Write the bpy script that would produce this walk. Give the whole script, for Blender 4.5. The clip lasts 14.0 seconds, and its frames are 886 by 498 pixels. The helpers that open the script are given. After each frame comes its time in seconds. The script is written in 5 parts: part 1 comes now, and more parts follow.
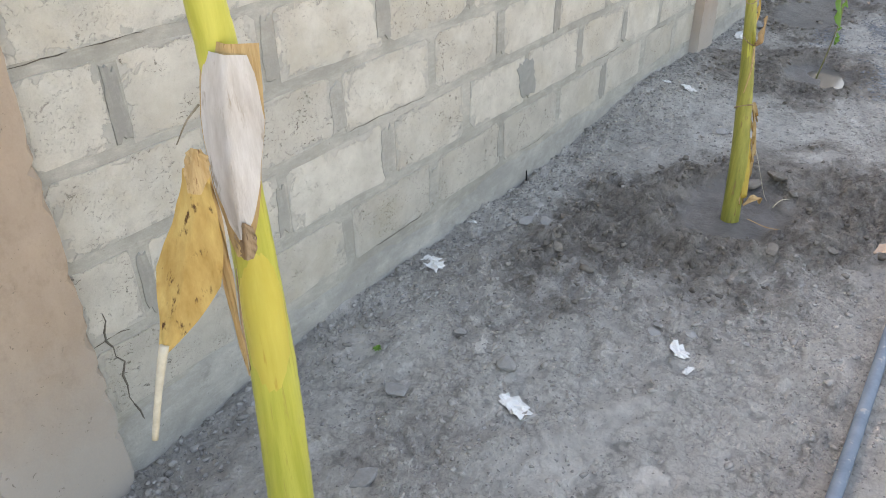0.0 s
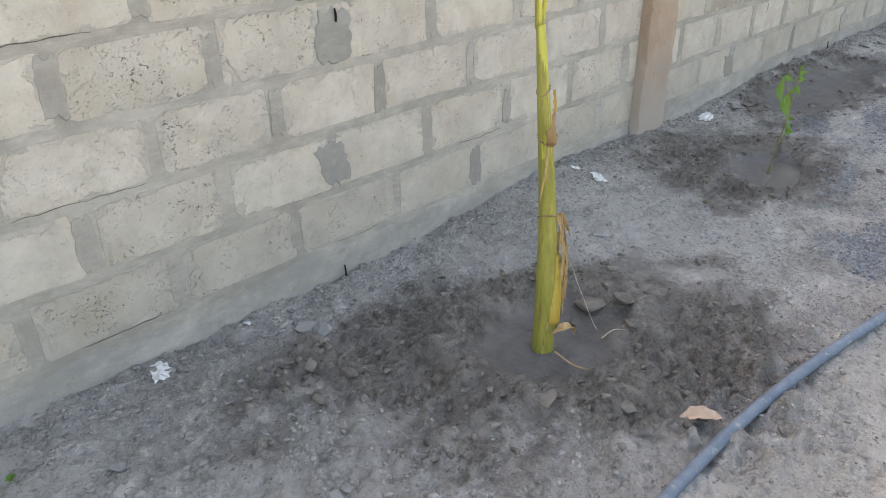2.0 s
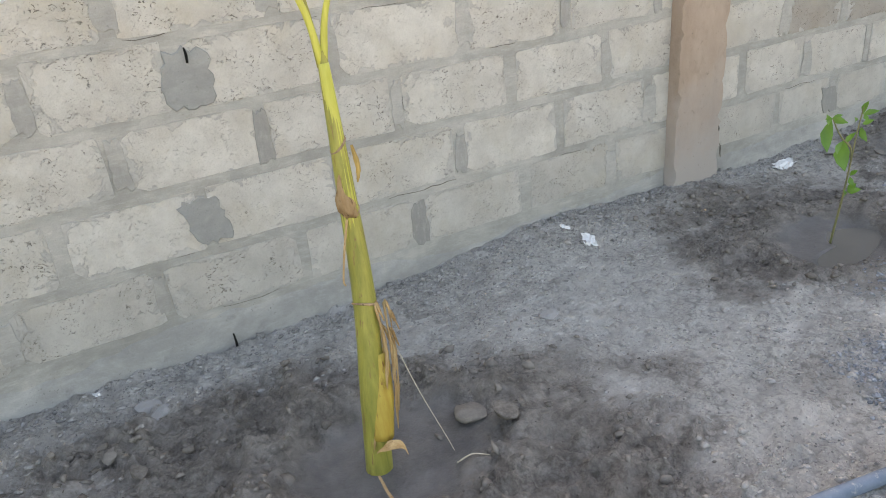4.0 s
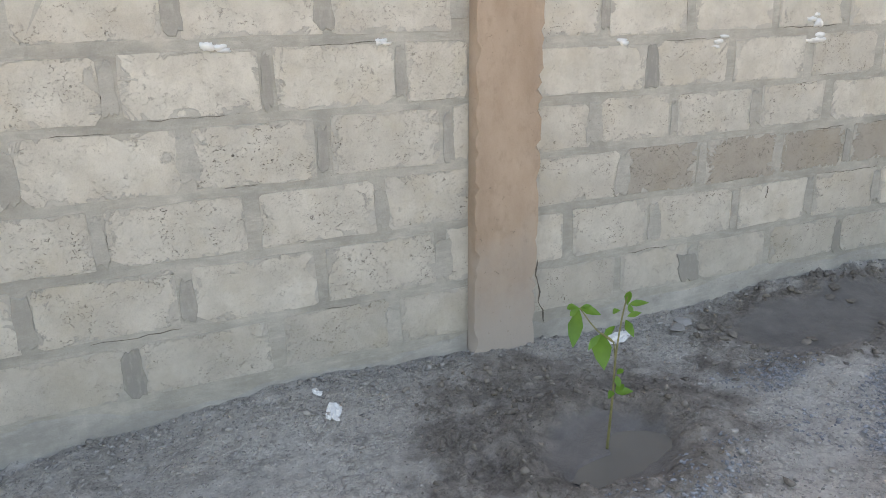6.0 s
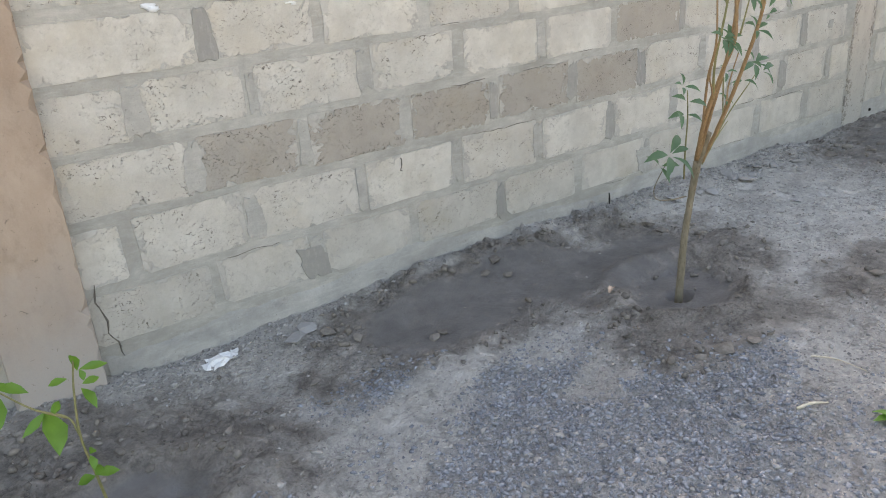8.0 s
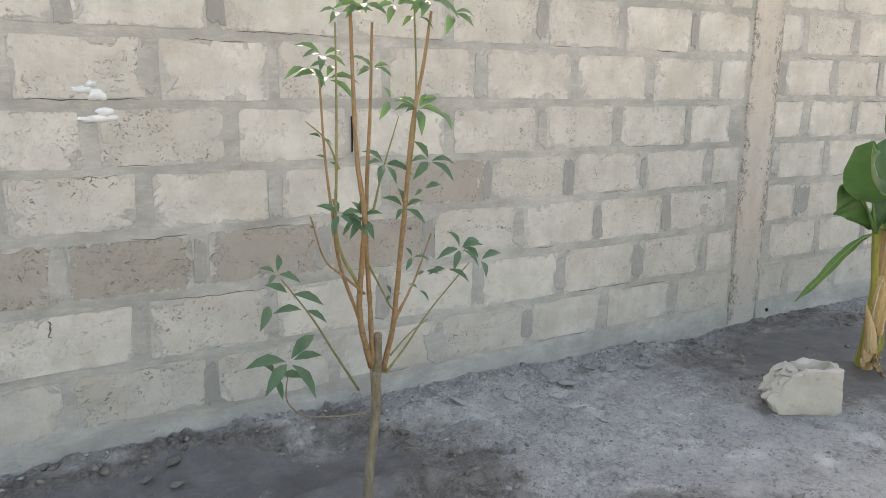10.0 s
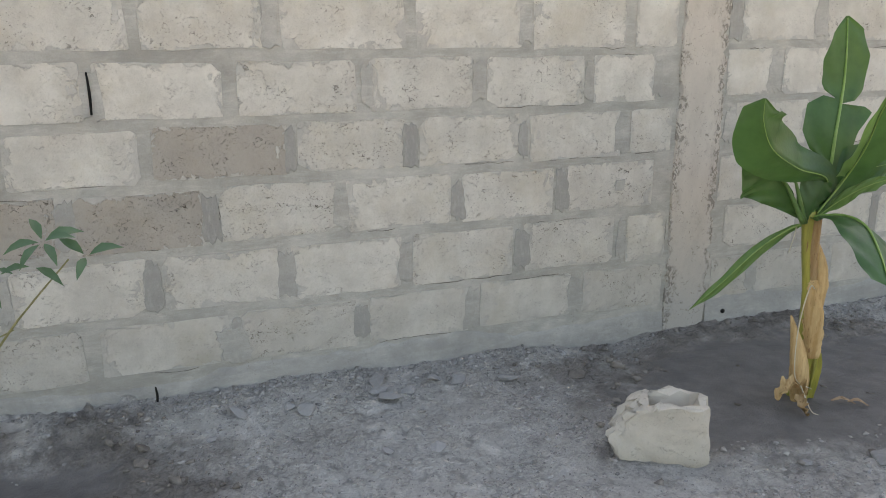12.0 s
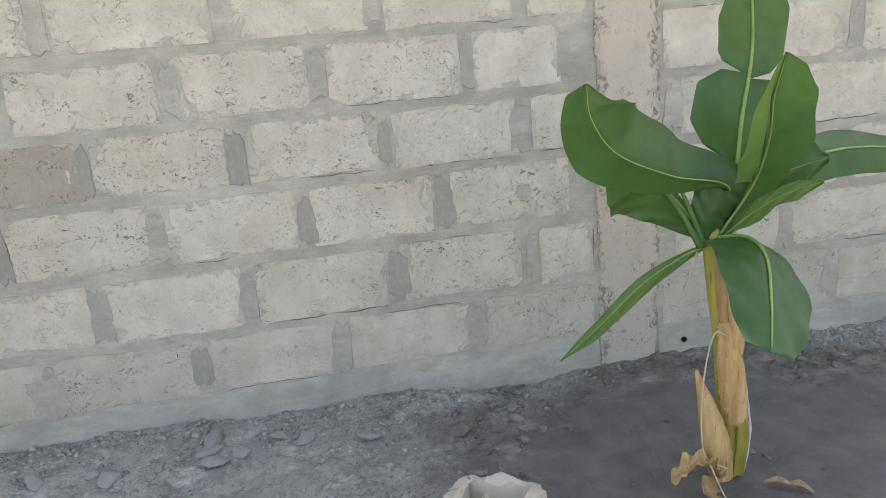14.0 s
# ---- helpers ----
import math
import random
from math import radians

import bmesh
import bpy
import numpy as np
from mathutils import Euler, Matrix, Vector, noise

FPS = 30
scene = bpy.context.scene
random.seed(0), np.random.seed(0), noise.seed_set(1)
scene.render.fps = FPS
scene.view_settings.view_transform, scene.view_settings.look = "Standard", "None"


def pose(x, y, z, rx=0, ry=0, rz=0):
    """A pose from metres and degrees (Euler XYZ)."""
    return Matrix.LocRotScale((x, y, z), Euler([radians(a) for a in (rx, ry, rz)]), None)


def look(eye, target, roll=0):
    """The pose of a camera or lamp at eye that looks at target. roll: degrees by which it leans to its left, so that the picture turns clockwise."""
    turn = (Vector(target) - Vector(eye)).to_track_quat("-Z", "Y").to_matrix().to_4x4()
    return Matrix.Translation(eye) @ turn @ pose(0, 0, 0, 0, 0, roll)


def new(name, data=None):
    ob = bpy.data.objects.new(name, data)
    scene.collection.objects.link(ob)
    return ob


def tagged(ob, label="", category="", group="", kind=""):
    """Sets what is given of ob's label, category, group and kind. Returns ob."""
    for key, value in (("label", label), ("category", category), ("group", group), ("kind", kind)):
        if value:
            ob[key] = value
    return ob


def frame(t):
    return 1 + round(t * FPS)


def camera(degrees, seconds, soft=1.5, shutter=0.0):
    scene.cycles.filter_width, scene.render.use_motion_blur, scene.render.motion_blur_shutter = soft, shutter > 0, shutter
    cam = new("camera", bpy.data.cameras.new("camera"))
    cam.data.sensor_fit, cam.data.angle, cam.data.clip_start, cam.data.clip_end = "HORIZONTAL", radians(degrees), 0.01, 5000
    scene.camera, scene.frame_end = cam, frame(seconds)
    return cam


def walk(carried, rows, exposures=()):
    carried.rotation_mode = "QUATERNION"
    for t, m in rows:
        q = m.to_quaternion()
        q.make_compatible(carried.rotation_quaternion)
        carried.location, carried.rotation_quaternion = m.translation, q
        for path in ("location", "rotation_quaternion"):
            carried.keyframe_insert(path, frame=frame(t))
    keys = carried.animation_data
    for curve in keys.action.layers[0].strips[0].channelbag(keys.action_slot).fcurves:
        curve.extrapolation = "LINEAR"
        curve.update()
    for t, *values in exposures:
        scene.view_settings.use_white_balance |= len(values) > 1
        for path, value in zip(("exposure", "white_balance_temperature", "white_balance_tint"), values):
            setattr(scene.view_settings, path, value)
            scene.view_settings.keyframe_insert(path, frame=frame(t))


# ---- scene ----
cam = camera(61.1, 14.0, soft=0.95)
PATH = [
    (0, (-0.845, -1.691, 1.591), (0.514, -0.669, 0.539), -1.1),
    (0.5, (-0.471, -1.9, 1.596), (0.971, -0.931, 0.607), -0.8),
    (1, (-0.17, -2.058, 1.606), (1.314, -1.073, 0.696), -0.3),
    (1.5, (0.083, -2.276, 1.577), (1.377, -1.07, 0.645), -1.1),
    (2, (0.415, -2.348, 1.557), (1.635, -1.077, 0.611), -1.0),
    (2.5, (0.774, -2.451, 1.553), (1.992, -1.133, 0.669), -1.8),
    (2.7, (0.894, -2.541, 1.543), (2.113, -1.196, 0.705), -1.9),
    (4.8, (2.12, -2.618, 1.352), (2.53, -0.814, 0.592), -2.6),
    (5, (2.209, -2.594, 1.364), (2.573, -0.735, 0.723), -0.5),
    (5.5, (2.555, -2.621, 1.408), (2.937, -0.772, 0.749), 0.6),
    (6, (2.974, -2.732, 1.42), (3.72, -0.977, 0.814), -1.6),
    (6.5, (3.314, -2.745, 1.42), (4.353, -1.197, 0.696), -2.2),
    (6.7, (3.46, -2.699, 1.44), (4.576, -1.223, 0.68), -1.7),
    (7, (3.677, -2.645, 1.485), (4.82, -1.221, 0.67), -2.8),
    (7.2, (3.82, -2.671, 1.485), (4.948, -1.251, 0.642), -3.8),
    (9.3, (5.136, -2.865, 1.304), (5.938, -1.134, 0.705), -1.3),
    (9.5, (5.309, -2.89, 1.301), (6.126, -1.169, 0.691), -1.1),
    (9.6, (5.426, -2.905, 1.302), (6.256, -1.182, 0.716), -0.9),
    (10, (5.832, -2.867, 1.337), (6.816, -1.176, 0.925), 0.4),
    (10.5, (6.232, -2.915, 1.296), (7.08, -1.154, 0.872), 0.1),
    (11, (6.601, -2.898, 1.275), (7.329, -1.094, 0.811), 0.1),
    (11.5, (6.988, -2.84, 1.285), (7.682, -1.027, 0.804), -0.4),
    (12, (7.318, -2.882, 1.286), (7.966, -1.059, 0.78), -0.6),
    (12.5, (7.599, -2.818, 1.266), (8.191, -0.983, 0.735), -0.0),
    (13, (7.893, -2.68, 1.269), (8.438, -0.823, 0.765), -1.1),
    (13.5, (8.181, -2.628, 1.268), (8.616, -0.748, 0.741), -2.3),
    (14, (8.437, -2.571, 1.268), (8.762, -0.675, 0.72), -4.9),
]
walk(cam, [(t, look(eye, target, roll)) for t, eye, target, roll in PATH],
     exposures=((0.0, 2.07, 7900, 17), (1.2, 1.87, 7900, 17), (2.5, 1.89, 7900, 17), (5.0, 1.97, 7900, 17), (5.5, 1.75, 7850, 17), (7.0, 1.85, 7800, 17), (9.5, 2.00, 7850, 17), (10.5, 1.63, 7900, 17), (12.0, 1.61, 7850, 17), (14.0, 1.85, 7850, 17)))


# ---- light ----
sun_from = Vector((0.35, 1.0, 0.72))
world = bpy.data.worlds.new("world")
scene.world = world
world.use_nodes = True
wn = world.node_tree.nodes
sky = wn.new("ShaderNodeTexSky")
sky.sky_type = "NISHITA"
sky.sun_disc = False
sky.sun_elevation = math.atan2(sun_from.z, math.hypot(sun_from.x, sun_from.y))
sky.sun_rotation = math.atan2(sun_from.x, sun_from.y)
sky.air_density, sky.dust_density, sky.ozone_density = 1.3, 4.0, 0.6
world.node_tree.links.new(sky.outputs[0], wn["Background"].inputs[0])
wn["Background"].inputs[1].default_value = 0.15
sun = new("sun", bpy.data.lights.new("sun", "SUN"))
sun.data.energy, sun.data.angle, sun.data.color = 3.6, radians(0.6), (1.0, 0.93, 0.82)
sun.matrix_world = look(sun_from * 30, (0, 0, 0))


# ---- materials ----
def material(name, rough=0.9, spec=0.3):
    m = bpy.data.materials.new(name)
    m.use_nodes = True
    b = m.node_tree.nodes["Principled BSDF"]
    b.inputs["Roughness"].default_value = rough
    b.inputs["Specular IOR Level"].default_value = spec
    return m, m.node_tree.nodes, m.node_tree.links, b


class Maker:
    """Small helper that wires procedural textures in object space."""

    def __init__(self, name, rough=0.9, spec=0.3, world_space=True):
        self.m, self.n, self.l, self.b = material(name, rough, spec)
        tc = self.n.new("ShaderNodeTexCoord")
        if world_space:
            g = self.n.new("ShaderNodeNewGeometry")
            self.co = g.outputs["Position"]
        else:
            self.co = tc.outputs["Object"]

    def noise(self, scale, detail=4.0, rough=0.55, stretch=None, distort=0.0):
        t = self.n.new("ShaderNodeTexNoise")
        t.inputs["Scale"].default_value, t.inputs["Detail"].default_value = scale, detail
        t.inputs["Roughness"].default_value, t.inputs["Distortion"].default_value = rough, distort
        co = self.co
        if stretch:
            mp = self.n.new("ShaderNodeMapping")
            mp.inputs["Scale"].default_value = stretch
            self.l.new(co, mp.inputs[0])
            co = mp.outputs[0]
        self.l.new(co, t.inputs["Vector"])
        return t.outputs["Fac"]

    def cells(self, scale, feature="F1"):
        t = self.n.new("ShaderNodeTexVoronoi")
        t.feature = feature
        t.inputs["Scale"].default_value = scale
        self.l.new(self.co, t.inputs["Vector"])
        return t.outputs["Distance"]

    def ramp(self, fac, a, b, va=0.0, vb=1.0):
        r = self.n.new("ShaderNodeMapRange")
        r.inputs["From Min"].default_value, r.inputs["From Max"].default_value = a, b
        r.inputs["To Min"].default_value, r.inputs["To Max"].default_value = va, vb
        self.l.new(fac, r.inputs["Value"])
        return r.outputs["Result"]

    def mix(self, fac, a, b, mode="MIX"):
        x = self.n.new("ShaderNodeMix")
        x.data_type, x.blend_type = "RGBA", mode
        for sock, v in ((x.inputs[0], fac), (x.inputs[6], a), (x.inputs[7], b)):
            if isinstance(v, (int, float)):
                sock.default_value = v
            elif isinstance(v, tuple):
                sock.default_value = (*v, 1.0)
            else:
                self.l.new(v, sock)
        return x.outputs[2]

    def calc(self, op, a, b):
        x = self.n.new("ShaderNodeMath")
        x.operation = op
        for sock, v in zip(x.inputs, (a, b)):
            if isinstance(v, (int, float)):
                sock.default_value = v
            else:
                self.l.new(v, sock)
        return x.outputs[0]

    def attr(self, name):
        x = self.n.new("ShaderNodeAttribute")
        x.attribute_name = name
        return x.outputs["Fac"]

    def random(self):
        return self.n.new("ShaderNodeObjectInfo").outputs["Random"]

    def island(self):
        return self.n.new("ShaderNodeNewGeometry").outputs["Random Per Island"]

    def done(self, color, height=None, dist=0.003, strength=0.8, rough=None):
        if isinstance(color, tuple):
            self.b.inputs["Base Color"].default_value = (*color, 1)
        else:
            self.l.new(color, self.b.inputs["Base Color"])
        if height is not None:
            bu = self.n.new("ShaderNodeBump")
            bu.inputs["Distance"].default_value, bu.inputs["Strength"].default_value = dist, strength
            self.l.new(height, bu.inputs["Height"])
            self.l.new(bu.outputs[0], self.b.inputs["Normal"])
        if rough is not None:
            self.l.new(rough, self.b.inputs["Roughness"])
        return self.m


def block_material(name, lo, hi, pit, smear=True):
    k = Maker(name, 0.93, 0.2)
    base = k.mix(k.ramp(k.noise(5.5, 6, 0.65), 0.35, 0.68), lo, hi)
    base = k.mix(k.calc("MULTIPLY", k.random(), 0.30), base, tuple(0.72 * c for c in lo))
    grain = k.noise(260, 3, 0.7)
    base = k.mix(k.ramp(grain, 0.35, 0.75, 0.0, 0.22), base, tuple(1.14 * c for c in hi))
    base = k.mix(k.ramp(k.noise(3.1, 5, 0.7), 0.50, 0.68, 0, 0.5), base, (lo[0] * 0.98, lo[1] * 0.93, lo[2] * 0.82))
    dust = k.ramp(k.noise(14, 5, 0.7), 0.56, 0.74, 0, 0.45)
    base = k.mix(dust, base, tuple(0.78 * c for c in lo))
    # pores: sparse elongated cavities that come in drifts
    drift = k.calc("MULTIPLY", k.ramp(k.noise(8, 4, 0.65), 0.44, 0.59), k.ramp(k.random(), 0.0, 0.7, 0.25, 1.0))
    pores = k.ramp(k.noise(58, 3, 0.65, (1.0, 1.0, 1.3), 1.5), 0.612, 0.640)
    pores = k.calc("MULTIPLY", pores, drift)
    fine = k.calc("MULTIPLY", k.ramp(k.noise(120, 2, 0.6), 0.655, 0.69, 0, 0.6), drift)
    pores = k.calc("MAXIMUM", pores, fine)
    base = k.mix(k.calc("MULTIPLY", pores, 0.9), base, pit)
    h = k.calc("SUBTRACT", k.calc("ADD", k.calc("MULTIPLY", grain, 0.25), k.calc("MULTIPLY", k.noise(40, 5, 0.65), 0.6)), k.calc("MULTIPLY", pores, 1.4))
    if smear:
        # mortar wiped over the block's edges in ragged tongues
        tc = k.n.new("ShaderNodeTexCoord")
        sep = k.n.new("ShaderNodeSeparateXYZ")
        k.l.new(tc.outputs["Object"], sep.inputs[0])
        ex = k.ramp(k.calc("ABSOLUTE", sep.outputs[0], 0.0), 0.130, 0.226)
        ez = k.ramp(k.calc("ABSOLUTE", sep.outputs[2], 0.0), 0.060, 0.1075)
        edge = k.calc("ADD", k.calc("MAXIMUM", ex, ez), k.calc("MULTIPLY", k.ramp(k.noise(10, 6, 0.68, None, 0.8), 0.3, 0.7, -0.8, 0.8), 1.0))
        wipe = k.ramp(edge, 0.88, 0.98)
        grey = k.mix(k.ramp(k.noise(7, 5, 0.7), 0.35, 0.66), (0.395, 0.380, 0.340), (0.560, 0.537, 0.482))
        base = k.mix(k.calc("MULTIPLY", wipe, 0.92), base, grey)
        h = k.calc("ADD", h, k.calc("MULTIPLY", wipe, 0.3))
    return k.done(base, h, 0.008, 0.9)


BLOCK = block_material("sandcrete", (0.495, 0.466, 0.407), (0.695, 0.662, 0.588), (0.13, 0.11, 0.092))
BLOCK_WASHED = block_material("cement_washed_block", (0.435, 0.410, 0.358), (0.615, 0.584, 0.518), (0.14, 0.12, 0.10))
BLOCK_BROWN = block_material("brown_sandcrete", (0.37, 0.334, 0.285), (0.465, 0.425, 0.366), (0.10, 0.08, 0.06))


def mortar_material(name, lo, hi, light=0.35, odd=None):
    k = Maker(name, 0.9, 0.25)
    base = k.mix(k.ramp(k.noise(4.2, 6, 0.7, (1, 1, 1.6)), 0.36, 0.66), lo, hi)
    smear = k.ramp(k.noise(22, 5, 0.7, (0.5, 1, 2.2)), 0.5, 0.75, 0, light)
    base = k.mix(smear, base, tuple(min(0.8, 1.45 * c) for c in hi))
    dark = k.ramp(k.noise(11, 5, 0.7), 0.60, 0.72, 0, 0.5)
    base = k.mix(dark, base, tuple(0.62 * c for c in lo))
    specks = k.calc("MULTIPLY", k.ramp(k.noise(85, 3, 0.65), 0.655, 0.69), k.ramp(k.noise(6, 3, 0.6), 0.45, 0.6, 0, 0.75))
    base = k.mix(specks, base, tuple(0.42 * c for c in lo))
    if odd:
        # some joints were filled later with a darker mix
        base = k.mix(k.ramp(k.random(), 0.45, 0.95, 0, 0.9), base, odd)
        base = k.mix(k.ramp(k.noise(34, 4, 0.7, (1.6, 1, 0.5)), 0.5, 0.7, 0, 0.4), base, hi)
    wash = k.ramp(k.noise(2.3, 7, 0.72, (0.8, 1, 1.3), 0.6), 0.46, 0.62, 0, 0.55)
    base = k.mix(wash, base, tuple(0.80 * c for c in lo))
    fine = k.noise(190, 4, 0.7)
    base = k.mix(k.ramp(fine, 0.3, 0.75, 0, 0.26), base, tuple(0.6 * c for c in lo))
    h = k.calc("ADD", k.calc("MULTIPLY", fine, 0.2), k.noise(26, 6, 0.65))
    return k.done(base, h, 0.008, 0.6)


MORTAR = mortar_material("mortar", (0.360, 0.346, 0.306), (0.535, 0.513, 0.458), 0.42)
PATCH = mortar_material("cement_patch", (0.315, 0.315, 0.292), (0.405, 0.40, 0.372), 0.15)
JOINT = mortar_material("joint_cement", (0.375, 0.360, 0.322), (0.535, 0.514, 0.462), 0.35, (0.29, 0.281, 0.256))
PLINTH = mortar_material("footing_cement", (0.345, 0.335, 0.308), (0.50, 0.484, 0.442), 0.3)


def pillar_material(name, lo, hi, foot, pit=0.66, middle=None):
    k = Maker(name, 0.85, 0.3)
    base = k.mix(k.ramp(k.noise(3.2, 6, 0.65, (1.4, 1, 0.55)), 0.34, 0.68), lo, hi)
    base = k.mix(k.ramp(k.noise(17, 5, 0.7, (1, 1, 0.6)), 0.52, 0.72, 0, 0.5), base, tuple(0.72 * c for c in lo))
    sep = k.n.new("ShaderNodeSeparateXYZ")
    k.l.new(k.co, sep.inputs[0])
    edge = k.calc("ADD", sep.outputs[2], k.calc("MULTIPLY", k.noise(7, 4, 0.6), 0.5))
    base = k.mix(k.ramp(edge, 0.80, 0.34, 0, 0.9), base, foot)
    spots = k.calc("MULTIPLY", k.ramp(k.noise(55, 3, 0.65, None, 1.0), pit, pit + 0.04), k.ramp(k.noise(6, 3, 0.6), 0.38, 0.6))
    if middle:
        # honeycombed, cracked edges where the shutter leaked
        off = k.calc("ABSOLUTE", k.calc("SUBTRACT", sep.outputs[0], middle), 0.0)
        rim = k.calc("ADD", k.ramp(off, 0.055, 0.120), k.ramp(k.noise(7, 4, 0.65), 0.35, 0.65, -0.75, 0.40))
        comb = k.calc("MULTIPLY", k.ramp(k.noise(30, 4, 0.7, (1, 1, 0.7), 1.6), 0.49, 0.54), k.ramp(rim, 0.30, 0.62))
        spots = k.calc("MAXIMUM", spots, comb)
    base = k.mix(k.calc("MULTIPLY", spots, 0.7), base, (0.13, 0.11, 0.09))
    fine = k.noise(170, 4, 0.7)
    base = k.mix(k.ramp(fine, 0.4, 0.75, 0, 0.2), base, tuple(1.2 * c for c in hi))
    h = k.calc("SUBTRACT", k.calc("ADD", k.calc("MULTIPLY", fine, 0.15), k.noise(19, 6, 0.6)), spots)
    return k.done(base, h, 0.006, 0.55)


PILLAR = pillar_material("brown_cast_concrete", (0.345, 0.255, 0.188), (0.46, 0.36, 0.278), (0.41, 0.375, 0.34))
PILLAR_PALE = pillar_material("pale_cast_concrete", (0.45, 0.40, 0.34), (0.58, 0.53, 0.46), (0.42, 0.40, 0.36), 0.61, 9.59)


def ground_material():
    k = Maker("soil", 0.95, 0.2)
    big = k.noise(1.7, 6, 0.65)
    mid = k.noise(9, 6, 0.7)
    fine = k.noise(95, 5, 0.75)
    grit = k.noise(420, 3, 0.7)
    dry = k.mix(k.ramp(big, 0.36, 0.64), (0.485, 0.458, 0.421), (0.65, 0.618, 0.571))
    dry = k.mix(k.ramp(mid, 0.45, 0.68, 0, 0.6), dry, (0.63, 0.60, 0.556))
    dry = k.mix(k.ramp(mid, 0.48, 0.30, 0, 0.42), dry, (0.255, 0.234, 0.211))
    pale = k.mix(k.ramp(mid, 0.36, 0.66), (0.57, 0.547, 0.507), (0.72, 0.696, 0.65))
    soil = k.mix(k.attr("pale"), dry, pale)
    blue = k.mix(k.ramp(fine, 0.35, 0.65), (0.20, 0.21, 0.225), (0.38, 0.39, 0.405))
    soil = k.mix(k.calc("MULTIPLY", k.attr("gravel"), 0.75), soil, blue)
    wet = k.mix(k.ramp(mid, 0.35, 0.68), (0.215, 0.194, 0.172), (0.42, 0.382, 0.34))
    soil = k.mix(k.attr("wet"), soil, wet)
    mud = k.mix(k.ramp(mid, 0.35, 0.7), (0.108, 0.102, 0.097), (0.180, 0.170, 0.159))
    soil = k.mix(k.attr("mud"), soil, mud)
    rough_fac = k.calc("SUBTRACT", 1.0, k.attr("mud"))
    # fine hollows darkened and rises lightened in colour, since the bump shades weakly
    soil = k.mix(k.calc("MULTIPLY", k.ramp(fine, 0.52, 0.72, 0, 0.55), rough_fac), soil, k.mix(0.5, soil, (0.50, 0.48, 0.44)))
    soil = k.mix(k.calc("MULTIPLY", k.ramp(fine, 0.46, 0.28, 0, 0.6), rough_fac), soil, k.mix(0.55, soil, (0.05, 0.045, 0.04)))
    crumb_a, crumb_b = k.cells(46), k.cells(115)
    # trodden slabs of pale crust between the loose crumbs
    slab = k.calc("MULTIPLY", k.ramp(k.noise(6.5, 9, 0.72), 0.50, 0.66), rough_fac)
    soil = k.mix(k.calc("MULTIPLY", slab, k.ramp(k.attr("wet"), 0.0, 1.0, 0.55, 0.10)), soil, k.mix(k.ramp(mid, 0.35, 0.65), (0.50, 0.475, 0.437), (0.62, 0.594, 0.55)))
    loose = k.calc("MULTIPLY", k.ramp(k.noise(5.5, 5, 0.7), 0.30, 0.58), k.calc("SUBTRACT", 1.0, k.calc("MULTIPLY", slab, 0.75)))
    # shade in the gaps between crumbs, painted into the soil colour
    gap_shade = k.calc("MULTIPLY", k.calc("MAXIMUM", k.ramp(crumb_a, 0.52, 0.80), k.ramp(crumb_b, 0.56, 0.85, 0, 0.8)), k.calc("MULTIPLY", rough_fac, loose))
    soil = k.mix(k.calc("MULTIPLY", gap_shade, 0.58), soil, k.mix(0.68, soil, (0.035, 0.031, 0.027)))
    # crumb tops paler: dust, and light put into the colour
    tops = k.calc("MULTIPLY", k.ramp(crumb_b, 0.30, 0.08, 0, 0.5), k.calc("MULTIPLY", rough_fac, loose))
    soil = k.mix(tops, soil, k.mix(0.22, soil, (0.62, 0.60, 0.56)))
    soil = k.mix(k.calc("MULTIPLY", k.ramp(grit, 0.66, 0.72, 0, 0.7), rough_fac), soil, (0.55, 0.54, 0.52))
    h = k.calc("ADD", k.calc("MULTIPLY", fine, 1.0), k.calc("ADD", k.calc("MULTIPLY", grit, 0.3), k.calc("MULTIPLY", mid, 0.8)))
    h = k.calc("SUBTRACT", h, k.calc("MULTIPLY", loose, k.calc("ADD", k.calc("MULTIPLY", crumb_a, 1.0), k.calc("MULTIPLY", crumb_b, 0.5))))
    h = k.calc("ADD", k.calc("MULTIPLY", h, k.calc("SUBTRACT", 1.0, k.calc("MULTIPLY", slab, 0.55))), k.calc("MULTIPLY", slab, 0.35))
    h = k.calc("MULTIPLY", h, k.calc("ADD", 0.15, rough_fac))
    rough = k.calc("SUBTRACT", 0.95, k.calc("MULTIPLY", k.attr("mud"), 0.48))
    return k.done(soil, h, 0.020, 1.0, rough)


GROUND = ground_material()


def stone_material(name, lo, hi):
    k = Maker(name, 0.9, 0.25)
    base = k.mix(k.island(), lo, hi)
    base = k.mix(k.ramp(k.noise(60, 5, 0.7), 0.4, 0.7, 0, 0.6), base, tuple(1.18 * c for c in hi))
    return k.done(base, k.noise(180, 4, 0.7), 0.003, 0.8)


PEBBLE = stone_material("grit", (0.17, 0.163, 0.152), (0.36, 0.346, 0.324))
GRAVEL = stone_material("crushed_stone", (0.12, 0.13, 0.148), (0.33, 0.342, 0.36))
CLOD = stone_material("damp_clods", (0.10, 0.088, 0.076), (0.245, 0.22, 0.19))
STONE = stone_material("dry_mortar_lump", (0.24, 0.233, 0.222), (0.31, 0.302, 0.289))
LUMP = stone_material("dry_clods", (0.25, 0.236, 0.216), (0.38, 0.361, 0.332))


